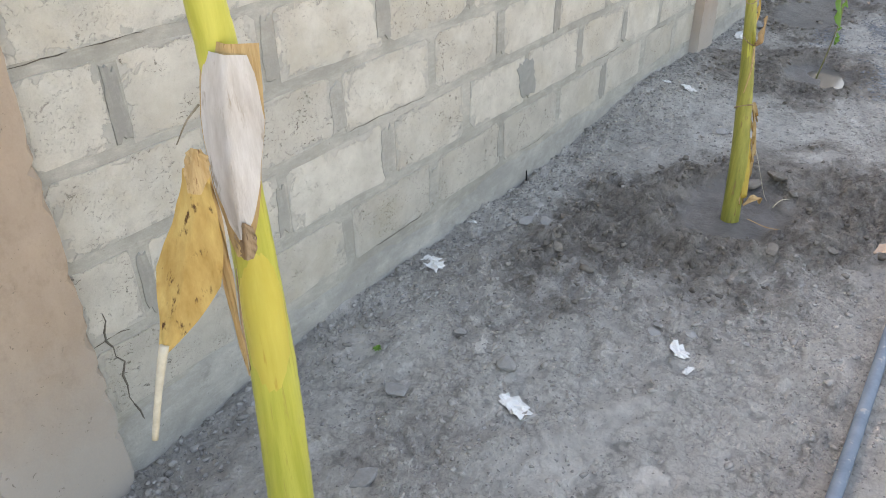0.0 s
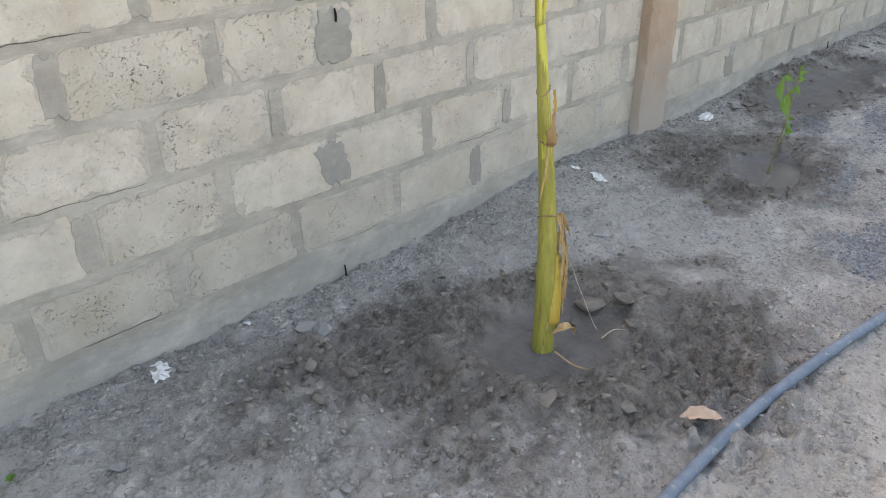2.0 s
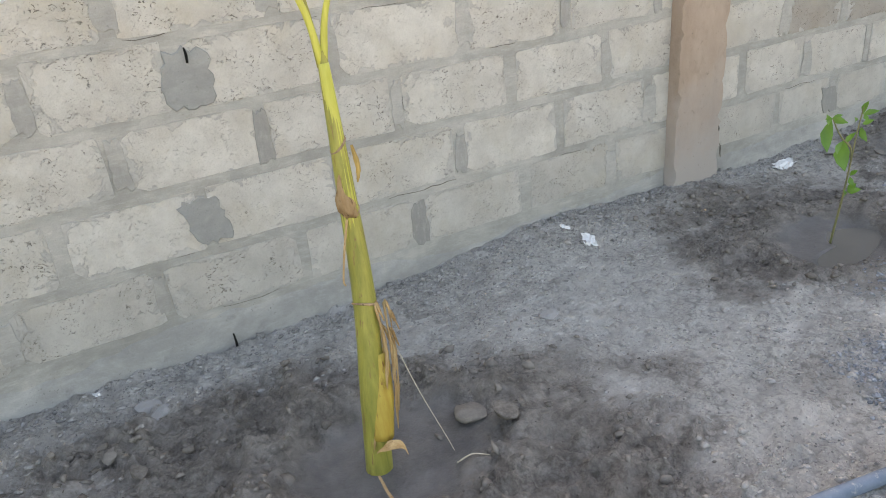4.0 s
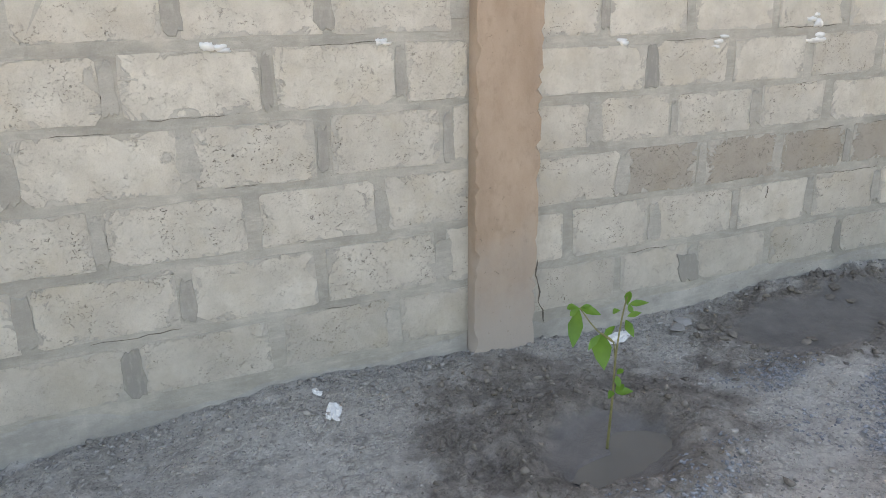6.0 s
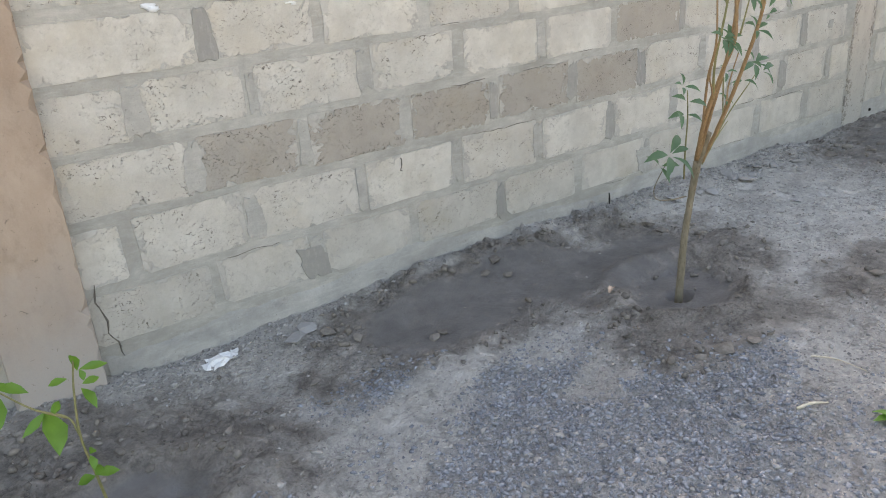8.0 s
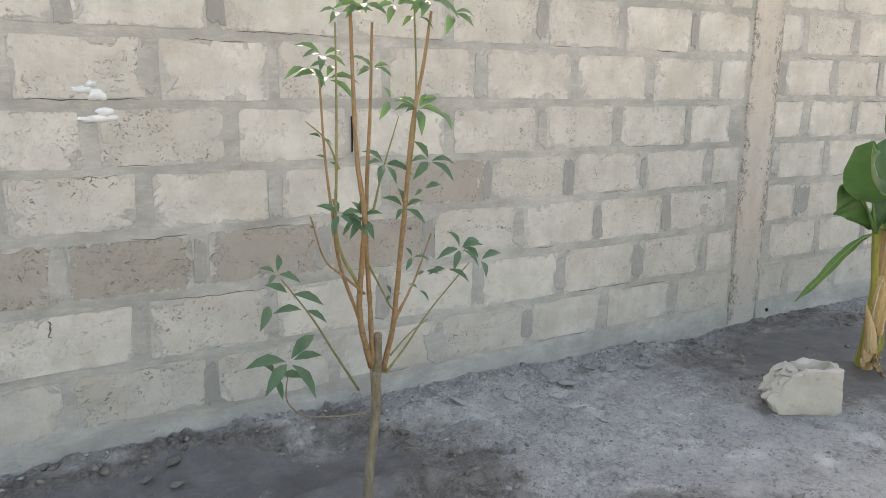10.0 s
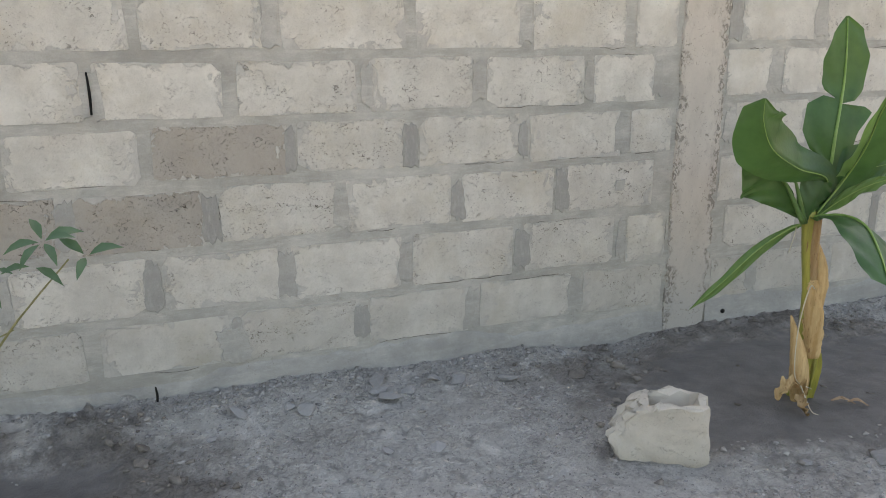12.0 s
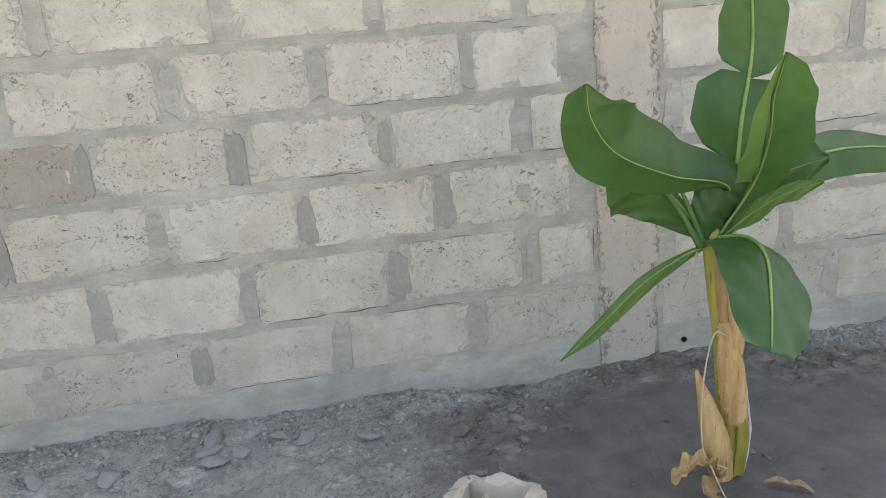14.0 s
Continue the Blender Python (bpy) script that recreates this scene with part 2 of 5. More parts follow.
def plain_material(name, a, b, scale=30.0, rough=0.7, spec=0.3, stretch=None, bump=0.002, through_light=0.0, spots=None):
    k = Maker(name, rough, spec, world_space=False)
    base = k.mix(k.ramp(k.noise(scale, 5, 0.65, stretch), 0.34, 0.68), a, b)
    if spots:
        base = k.mix(k.ramp(k.noise(scale * 2.3, 4, 0.65, stretch), 0.60, 0.68), base, spots)
    m = k.done(base, k.noise(scale * 4, 4, 0.65, stretch), bump, 0.6)
    if through_light:
        k.b.inputs["Subsurface Weight"].default_value = through_light
        k.b.inputs["Subsurface Radius"].default_value = (0.004, 0.006, 0.002)
    return m


def leaf_material(name, lo, hi, glow, rough=0.45):
    """A leaf that lets some light through."""
    k = Maker(name, rough, 0.4, world_space=False)
    base = k.mix(k.ramp(k.noise(16, 4, 0.6), 0.32, 0.68), lo, hi)
    base = k.mix(k.calc("MULTIPLY", k.island(), 0.35), base, tuple(0.65 * c for c in lo))
    base = k.mix(k.ramp(k.noise(5, 4, 0.6), 0.5, 0.7, 0, 0.4), base, tuple(1.35 * c for c in hi))
    m = k.done(base, k.noise(70, 3, 0.6), 0.0015, 0.5)
    tr = k.n.new("ShaderNodeBsdfTranslucent")
    tr.inputs[0].default_value = (*glow, 1)
    mx = k.n.new("ShaderNodeMixShader")
    mx.inputs[0].default_value = 0.24
    out = k.n["Material Output"]
    k.l.new(k.b.outputs[0], mx.inputs[1])
    k.l.new(tr.outputs[0], mx.inputs[2])
    k.l.new(mx.outputs[0], out.inputs[0])
    return m


STEM = plain_material("banana_stem", (0.44, 0.43, 0.06), (0.60, 0.57, 0.11), 26, 0.42, 0.45, (1.6, 1.6, 0.09), 0.0012, spots=(0.44, 0.38, 0.07))
STEM_YELLOW = plain_material("yellow_sheath", (0.57, 0.46, 0.07), (0.66, 0.57, 0.12), 20, 0.45, 0.4, (1.2, 1.2, 0.1), 0.001, spots=(0.53, 0.37, 0.06))
STEM_GREEN = plain_material("green_sheath", (0.225, 0.225, 0.042), (0.42, 0.375, 0.08), 28, 0.45, 0.4, (1.6, 1.6, 0.09), 0.0015, spots=(0.25, 0.155, 0.055))
STEM_ORANGE = plain_material("orange_sheath", (0.42, 0.26, 0.04), (0.52, 0.40, 0.08), 30, 0.55, 0.35, (1.6, 1.6, 0.1), 0.002, spots=(0.24, 0.13, 0.035))
SHEATH_DRY = plain_material("dry_sheath", (0.43, 0.27, 0.115), (0.62, 0.445, 0.23), 30, 0.85, 0.2, (1.8, 1.8, 0.12), 0.004, spots=(0.27, 0.15, 0.07))
SHEATH_PALE = plain_material("bleached_sheath", (0.46, 0.42, 0.38), (0.70, 0.67, 0.64), 9, 0.8, 0.25, (2.4, 2.4, 0.45), 0.004, spots=(0.38, 0.33, 0.27))
LEAF_BROWN = plain_material("withered_leaf", (0.40, 0.24, 0.07), (0.60, 0.42, 0.15), 14, 0.8, 0.2, (1.5, 1.5, 0.5), 0.004, spots=(0.10, 0.05, 0.02))
BANANA_LEAF = leaf_material("banana_leaf", (0.034, 0.092, 0.030), (0.068, 0.155, 0.048), (0.12, 0.27, 0.05), 0.36)
BANANA_UNDER = leaf_material("banana_leaf_young", (0.09, 0.18, 0.05), (0.15, 0.26, 0.08), (0.16, 0.33, 0.05), 0.45)
MIDRIB = plain_material("midrib", (0.17, 0.30, 0.07), (0.28, 0.40, 0.12), 20, 0.45, 0.4)
SHRUB_LEAF = leaf_material("shrub_leaf", (0.055, 0.110, 0.062), (0.100, 0.172, 0.100), (0.16, 0.32, 0.06), 0.5)
SEED_LEAF = leaf_material("seedling_leaf", (0.08, 0.19, 0.025), (0.14, 0.29, 0.042), (0.22, 0.44, 0.05), 0.45)
BARK = plain_material("shrub_bark", (0.25, 0.155, 0.075), (0.37, 0.25, 0.135), 45, 0.8, 0.25, (2, 2, 0.6), 0.003, spots=(0.16, 0.10, 0.06))
BARK_OLD = plain_material("grey_bark", (0.175, 0.148, 0.10), (0.28, 0.238, 0.17), 34, 0.85, 0.2, (2, 2, 0.5), 0.003, spots=(0.11, 0.09, 0.06))
TWIG = plain_material("green_twig", (0.17, 0.17, 0.07), (0.28, 0.26, 0.12), 40, 0.7, 0.3)
HOSE = plain_material("hose_plastic", (0.115, 0.155, 0.205), (0.175, 0.22, 0.275), 18, 0.6, 0.4, None, 0.001, spots=(0.30, 0.31, 0.31))
PAPER = plain_material("paper_scrap", (0.70, 0.70, 0.68), (0.82, 0.82, 0.80), 40, 0.85, 0.2, None, 0.004, spots=(0.52, 0.52, 0.50))
SPLASH = plain_material("plaster_splash", (0.72, 0.72, 0.70), (0.82, 0.82, 0.80), 30, 0.9, 0.2, None, 0.003)
DARK = plain_material("dark_gap", (0.012, 0.011, 0.010), (0.03, 0.028, 0.025), 30, 0.9, 0.1)
STRAW = plain_material("dry_fibre", (0.50, 0.44, 0.33), (0.66, 0.60, 0.47), 40, 0.85, 0.2)
RUBBLE = block_material("broken_block_face", (0.48, 0.435, 0.36), (0.64, 0.585, 0.495), (0.17, 0.14, 0.105), False)


def water_material():
    k = Maker("muddy_water", 0.06, 0.5)
    return k.done(k.mix(k.noise(6, 3), (0.115, 0.110, 0.10), (0.145, 0.138, 0.124)), k.noise(30, 2), 0.001, 0.15)


WATER = water_material()


# ---- building helpers ----
def mesh_of(name, bm, *mats, smooth=False):
    me = bpy.data.meshes.new(name)
    bm.normal_update()
    bm.to_mesh(me)
    bm.free()
    for m in mats:
        me.materials.append(m)
    if smooth:
        me.polygons.foreach_set("use_smooth", [True] * len(me.polygons))
    return me


def part(name, bm, mat, parent, label="", smooth=True):
    ob = new(name, mesh_of(name, bm, mat, smooth=smooth))
    ob.parent = parent
    if label:
        ob["label"] = label
    return ob


def thing(name, at, label, category, group="", kind=""):
    ob = new(name)
    ob.matrix_basis = Matrix.Translation(at)
    return tagged(ob, label, category, group, kind)


def box(bm, lo, hi):
    vs = [bm.verts.new((x, y, z)) for x in (lo[0], hi[0]) for y in (lo[1], hi[1]) for z in (lo[2], hi[2])]
    for f in ((0, 1, 3, 2), (4, 6, 7, 5), (0, 4, 5, 1), (2, 3, 7, 6), (0, 2, 6, 4), (1, 5, 7, 3)):
        bm.faces.new([vs[i] for i in f])
    return vs


def smooth_line(points, steps=6):
    """A rounded line through the points."""
    p = [Vector(q) for q in points]
    p = [p[0] * 2 - p[1]] + p + [p[-1] * 2 - p[-2]]
    out = []
    for i in range(1, len(p) - 2):
        for s in range(steps):
            t = s / steps
            a, b, c, d = p[i - 1:i + 3]
            out.append(0.5 * (2 * b + (c - a) * t + (2 * a - 5 * b + 4 * c - d) * t * t + (3 * b - a - 3 * c + d) * t ** 3))
    return out + [p[-2]]


def tube(bm, line, radii, n=8, squash=1.0, wobble=0.0, rng=random):
    """A tube along a line; radii are spread evenly over it."""
    rings = []
    side = Vector((1, 0.13, 0))
    for i, q in enumerate(line):
        way = (line[min(i + 1, len(line) - 1)] - line[max(i - 1, 0)]).normalized()
        u = (side - way * side.dot(way)).normalized()
        v = way.cross(u)
        f = i / max(1, len(line) - 1) * (len(radii) - 1)
        k = min(int(f), len(radii) - 2)
        r = radii[k] + (radii[k + 1] - radii[k]) * (f - k)
        rings.append([bm.verts.new(q + (u * math.cos(a) + v * math.sin(a) * squash) * r * (1 + rng.uniform(-wobble, wobble)))
                      for a in (j * math.tau / n for j in range(n))])
    for a, b in zip(rings, rings[1:]):
        for j in range(n):
            bm.faces.new((a[j], a[(j + 1) % n], b[(j + 1) % n], b[j]))
    bm.faces.new(rings[0][::-1])
    bm.faces.new(rings[-1])
    return bm


def value_noise(x, y, scale, seed):
    """Smooth noise from -1 to 1 on arrays."""
    r = np.random.RandomState(seed).uniform(-1, 1, (256, 256))
    x, y = np.asarray(x) * scale + 1000, np.asarray(y) * scale + 1000
    i, j = np.floor(x).astype(int), np.floor(y).astype(int)
    u, v = x - i, y - j
    u, v = u * u * (3 - 2 * u), v * v * (3 - 2 * v)
    g = lambda a, b: r[a % 256, b % 256]
    return (g(i, j) * (1 - u) + g(i + 1, j) * u) * (1 - v) + (g(i, j + 1) * (1 - u) + g(i + 1, j + 1) * u) * v


def oval(x, y, cx, cy, a, b, turn):
    """About 1 at the rim of a turned oval, 0 in its middle."""
    c, s = math.cos(radians(turn)), math.sin(radians(turn))
    dx, dy = np.asarray(x) - cx, np.asarray(y) - cy
    return np.hypot((dx * c + dy * s) / a, (dy * c - dx * s) / b)


def step(v, a, b):
    t = np.clip((np.asarray(v) - a) / (b - a), 0, 1)
    return t * t * (3 - 2 * t)


# ---- ground ----
WET = ((2.20, -0.95, 0.98, 0.56, -30), (4.34, -0.70, 0.64, 0.60, 0), (6.05, -0.36, 0.95, 0.34, 8), (6.78, -0.72, 0.56, 0.52, 0),
       (9.70, -0.55, 1.05, 0.68, 0), (6.60, -1.15, 0.50, 0.30, -12), (7.52, -1.45, 0.50, 0.26, -20))
MUD = ((2.27, -0.97, 0.33, 0.30, 0), (4.42, -0.83, 0.31, 0.24, 0), (6.74, -0.86, 0.27, 0.23, 0), (9.60, -0.72, 0.85, 0.56, 0), (5.95, -0.38, 0.66, 0.22, 10), (6.62, -0.50, 0.42, 0.30, 0))
POOL = ((4.33, -0.925, 0.18, 0.07, 8), (4.53, -0.84, 0.13, 0.11, 20))
STONY = ((5.75, -0.98, 0.45, 0.16, 15), (5.35, -1.15, 0.42, 0.20, -30), (5.75, -1.55, 0.60, 0.35, -25), (4.42, -1.12, 0.45, 0.16, 10), (5.35, -0.66, 0.35, 0.14, 10), (6.35, -1.35, 0.42, 0.22, 0), (4.05, -1.75, 0.6, 0.3, -30), (5.2, -1.9, 0.7, 0.3, 0))
PALE = ((3.25, -0.85, 0.85, 0.55, -15), (0.70, -1.05, 0.55, 0.35, 10), (0.35, -0.35, 0.6, 0.18, 0), (3.0, -1.35, 0.5, 0.2, -20), (2.05, -0.18, 0.7, 0.10, 0), (5.15, -1.05, 0.42, 0.17, 25), (5.55, -0.80, 0.40, 0.12, 15), (5.0, -0.45, 0.35, 0.14, 5), (4.95, -0.8, 0.25, 0.18, 0), (2.6, -0.52, 0.3, 0.12, 0), (0.9, -1.35, 0.5, 0.2, 0), (7.7, -0.95, 1.2, 0.40, 0), (8.3, -1.5, 0.9, 0.3, 0), (8.45, -1.2, 0.55, 0.30, 0), (6.02, -0.86, 0.36, 0.13, 20), (7.6, -0.3, 0.7, 0.12, 0))


def masks(x, y):
    wob = 0.22 * value_noise(x, y, 4.3, 3) + 0.14 * value_noise(x, y, 12, 4) + 0.08 * value_noise(x, y, 33, 5)
    wet = np.max([1 - step(oval(x, y, *o) + wob, 0.72, 1.20) for o in WET], axis=0)
    mud = np.max([1 - step(oval(x, y, *o) + 1.0 * wob, 0.70, 1.12) for o in MUD], axis=0)
    stony = np.max([1 - step(oval(x, y, *o) + 1.4 * wob, 0.6, 1.25) for o in STONY], axis=0)
    pale = np.max([1 - step(oval(x, y, *o) + 1.4 * wob, 0.6, 1.3) for o in PALE], axis=0)
    pale = np.maximum(pale, step(-np.asarray(y) + 0.35 * wob, 1.62, 1.95) * (1 - 0.8 * step(x, 3.2, 4.0)))
    stony = np.maximum(stony, 0.55 * step(-np.asarray(y) + 0.4 * wob, 1.6, 2.0) * step(x, 3.6, 4.4) * (1 - step(x, 6.5, 7.5)))
    foot = 0.55 * (1 - step(-np.asarray(y) + 0.2 * wob, 0.05, 0.4))
    return wet, mud * (0.55 + 0.45 * wet), stony * (1 - wet * 0.8) * (1 - 0.8 * pale), np.maximum(pale, foot * 0.4) * (1 - wet)


def height(x, y):
    x, y = np.asarray(x, float), np.asarray(y, float)
    wet, mud, stony, pale = masks(x, y)
    foot = np.interp(x, (-1, 0, 0.6, 1.2, 2.05, 2.75, 3.4, 3.8, 5.0, 5.9, 7.8, 8.6, 9.2, 10), (-0.14, -0.12, -0.05, -0.05, -0.09, -0.03, 0.04, 0.02, -0.03, 0.02, 0.02, 0.0, -0.035, -0.02))
    level = np.interp(x, (0, 1.2, 2.2, 3.5, 5.0, 6.7, 7.5, 10), (-0.064, -0.058, -0.046, -0.040, -0.052, -0.058, -0.026, -0.012))
    z = level + (foot - 0.01 - level) * (1 - step(-y, 0.05, 0.45))
    near = 1 - step(np.hypot(x - 5, y) / 12, 0.9, 1.3)
    rough = 0.014 * value_noise(x, y, 2.3, 11) + 0.010 * value_noise(x, y, 6, 12) + near * (0.0065 * value_noise(x, y, 17, 13) + 0.0045 * value_noise(x, y, 41, 14))
    dug = np.clip(0.35 + 0.9 * value_noise(x, y, 1.3, 23) + 0.8 * (1 - step(x, 1.2, 3.2)) - 0.45 * step(x, 6.8, 7.6) + 0.30 * wet, 0.15, 1.6)
    lumps = np.clip(value_noise(x, y, 26, 15) - 0.15, 0, 1) * 0.024 + np.clip(value_noise(x, y, 13, 16) - 0.3, 0, 1) * 0.040
    crumb = np.abs(value_noise(x, y, 21, 21)) * 0.022 + np.abs(value_noise(x, y, 37, 22)) * 0.015 - 0.012
    rough = rough + near * (lumps + crumb) * dug * (1 - 0.5 * pale)
    calm = 1 - 0.9 * mud
    z = z + rough * calm
    for cx, cy, a, b, turn in MUD[:3]:
        d = oval(x, y, cx, cy, a, b, turn) + 0.12 * value_noise(x, y, 9, 17)
        z = z - 0.028 * (1 - step(d, 0.55, 1.05)) + 0.026 * np.exp(-((d - 1.25) / 0.22) ** 2) * (1 + 0.6 * value_noise(x, y, 15, 18))
    for cx, cy, a, b, turn in POOL:
        d = oval(x, y, cx, cy, a, b, turn) + 0.15 * value_noise(x, y, 14, 19)
        z = z - 0.024 * (1 - step(d, 0.75, 1.15))
    d = np.hypot(x - 6.705, y + 0.885)
    z = z - 0.04 * (1 - step(d, 0.025, 0.065))
    return z


def ground_z(x, y):
    return float(height(np.array([x]), np.array([y]))[0])


def build_ground():
    far_l, far_r = -np.geomspace(0.3, 400, 14)[::-1], np.geomspace(0.3, 400, 14)
    xs = np.concatenate((-1.2 + far_l, np.arange(-1.2, 11.8, 0.0118), 11.8 + far_r))
    ys = np.concatenate((-3.0 + far_l, np.arange(-3.0, 0.06, 0.0118), 0.06 + far_r))
    gx, gy = np.meshgrid(xs, ys, indexing="ij")
    gz = height(gx, gy)
    nx, ny = gx.shape
    idx = np.arange(nx * ny).reshape(nx, ny)
    quads = np.stack((idx[:-1, :-1], idx[1:, :-1], idx[1:, 1:], idx[:-1, 1:]), -1).reshape(-1, 4)
    me = bpy.data.meshes.new("ground")
    me.vertices.add(nx * ny)
    me.vertices.foreach_set("co", np.stack((gx, gy, gz), -1).astype(np.float32).ravel())
    me.loops.add(quads.size)
    me.loops.foreach_set("vertex_index", quads.astype(np.int32).ravel())
    me.polygons.add(len(quads))
    me.polygons.foreach_set("loop_start", np.arange(0, quads.size, 4, dtype=np.int32))
    me.polygons.foreach_set("use_smooth", np.ones(len(quads), dtype=bool))
    me.update(calc_edges=True)
    for name, values in zip(("wet", "mud", "gravel", "pale"), masks(gx, gy)):
        at = me.attributes.new(name, "FLOAT", "POINT")
        at.data.foreach_set("value", values.astype(np.float32).ravel())
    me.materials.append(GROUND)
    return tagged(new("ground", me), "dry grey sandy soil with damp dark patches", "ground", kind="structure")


build_ground()


# ---- wall ----
RB = random.Random(7)


def block_mesh(n, w, h):
    """A rough block face with a ragged outline, on a unit that is w by h."""
    rng = random.Random(100 + n)
    pts = []
    bite = [rng.choice((0.003, 0.004, 0.006, 0.009, 0.014, 0.03)) for _ in range(4)]
    corners = ((-1, -1), (1, -1), (1, 1), (-1, 1))
    for c, (sx, sy) in enumerate(corners):
        k = bite[c]
        x, z = sx * w / 2, sy * h / 2
        first, last = ((x, z - sy * k * rng.uniform(0.6, 1.4)), (x - sx * k * rng.uniform(0.8, 2.2), z))
        pair = (first, last) if sx * sy > 0 else (last, first)
        pair = pair if c % 2 == 0 else pair
        pts.extend(pair)
        nx_, nz_ = corners[(c + 1) % 4]
        ex, ez = nx_ * w / 2, nz_ * h / 2
        for t in ((0.3, 0.5, 0.7) if c % 2 == 0 else (0.5,)):
            t += rng.uniform(-0.06, 0.06)
            pts.append((x + (ex - x) * t, z + (ez - z) * t))
    pts = [(x + rng.uniform(-0.005, 0.005), z + rng.uniform(-0.0045, 0.0045)) for x, z in pts]
    pts.sort(key=lambda p: math.atan2(p[1] / h, p[0] / w))
    bm = bmesh.new()
    back = [bm.verts.new((x, 0.012, z)) for x, z in pts]
    front = [bm.verts.new((x * (1 - 0.014), -0.0010 - rng.uniform(0, 0.0018), z * (1 - 0.022))) for x, z in pts]
    for i in range(len(pts)):
        j = (i + 1) % len(pts)
        bm.faces.new((back[i], back[j], front[j], front[i]))
    bm.faces.new(front)
    return mesh_of("block", bm, BLOCK)


UNIT_W, UNIT_H = 0.462, 0.215
JOINTS, EDGES = [], []
VARIANTS = [block_mesh(i, UNIT_W, UNIT_H) for i in range(28)]
BROWN = []
for i in range(5):
    BROWN.append(VARIANTS[i * 5].copy())
    BROWN[-1].materials[0] = BLOCK_BROWN
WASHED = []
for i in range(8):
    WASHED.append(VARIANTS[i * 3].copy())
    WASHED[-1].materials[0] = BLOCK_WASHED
WALL_TOP = 2.06


def wall_panel(name, x0, x1, beds, courses, brown, label):
    """One panel of wall: a mortar body with blocks set in it. beds: the heights of the bed joints; courses: for each course the places of its upright joints."""
    bm = bmesh.new()
    box(bm, (x0, 0.0, -0.45), (x1, 0.225, WALL_TOP))
    body = tagged(new(name, mesh_of(name, bm, MORTAR)), label, "wall", kind="structure")
    for course, (low, high) in enumerate(zip(beds, beds[1:])):
        high = min(high, WALL_TOP - 0.004)
        if high - low < 0.08:
            break
        zc, tall = (low + high) / 2, high - low - 0.032
        joints = [x0 - 0.2, *(x for x in courses[course] if x0 + 0.03 < x < x1 - 0.03), x1 + 0.2]
        for a, b in zip(joints, joints[1:]):
            if a > x0:
                JOINTS.append((body, a, zc, tall))
            lo, hi = max(a + RB.uniform(0.014, 0.034), x0 + 0.03), min(b - RB.uniform(0.014, 0.034), x1 - 0.03)
            if hi - lo < 0.05:
                continue
            mid = (lo + hi) / 2
            EDGES.append((body, lo, hi, zc - tall / 2, tall))
            is_brown = any(abs(mid - bx) < 0.2 and course == bc for bx, bc in brown)
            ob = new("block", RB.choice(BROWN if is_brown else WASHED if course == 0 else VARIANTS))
            ob.parent = body
            ob.matrix_basis = Matrix.LocRotScale((mid, RB.uniform(-0.0008, 0.0012), zc + RB.uniform(-0.005, 0.005)),
                                                 Euler((0, RB.choice((0, math.pi)) + RB.uniform(-0.010, 0.010), 0)),
                                                 ((hi - lo) / UNIT_W, 1, tall / UNIT_H * RB.uniform(0.97, 1.03)))
    return body


def even(start, pitch, count=10):
    return [start + pitch * i for i in range(count)]


LABEL = "weathered cream block wall with thick grey mortar"
wall_1 = wall_panel("wall_1", -0.19, 4.29, (0.072, 0.315, 0.573, 0.818, 1.075, 1.332, 1.59, 1.85, 2.11),
                    ((0.30, 0.824, 1.357, 1.86, 2.385, 2.90, 3.42, 3.905),
                     (0.04, 0.559, 1.085, 1.59, 2.06, 2.58, 3.112, 3.621, 4.128),
                     (0.33, 0.835, 1.35, 1.82, 2.33, 2.86, 3.372, 3.868),
                     (0.074, 0.58, 1.098, 1.61, 2.085, 2.625, 3.171, 3.666, 4.165),
                     (0.40, 0.903, 1.389, 1.91, 2.437, 2.967, 3.487, 3.986),
                     even(0.10, 0.515), even(0.36, 0.515), even(0.10, 0.515)), (), LABEL)
wall_2 = wall_panel("wall_2", 4.52, 9.478, (0.095, 0.328, 0.578, 0.822, 1.052, 1.285, 1.53, 1.775, 2.02, 2.115),
                    ((5.02, 5.46, 5.95, 6.455, 6.965, 7.482, 7.99, 8.486, 8.984),
                     (4.748, 5.205, 5.70, 6.207, 6.70, 7.196, 7.69, 8.185, 8.70, 9.203),
                     (5.032, 5.475, 5.96, 6.44, 6.93, 7.419, 7.918, 8.40, 8.893, 9.378),
                     (4.862, 5.285, 5.785, 6.257, 6.736, 7.215, 7.736, 8.21, 8.71, 9.20),
                     (5.147, 5.605, 6.09, 6.58, 7.054, 7.525, 8.03, 8.51, 9.02, 9.37),
                     (4.90, 5.35, 5.85, 6.30, 6.75, 7.216, 7.691, 8.217, 8.716, 9.206),
                     even(5.05, 0.495), even(4.8, 0.495), even(5.05, 0.495)),
                    ((5.25, 2), (5.72, 2), (6.20, 2), (6.685, 2), (7.175, 2), (7.475, 3)), LABEL)
wall_3 = wall_panel("wall_3", 9.70, 14.6, (0.083, 0.328, 0.573, 0.818, 1.063, 1.308, 1.553, 1.798, 2.043, 2.115),
                    [even(x, 0.49) for x in (9.98, 9.76, 10.0, 9.77, 10.02, 9.76, 9.94, 9.75, 9.98)], (), LABEL)
wall_0 = wall_panel("wall_0", -5.2, -0.46, even(0.035, 0.26, 9), [even(-5.4 + (0.25 if i % 2 else 0.0), 0.515, 12) for i in range(8)], (), LABEL)


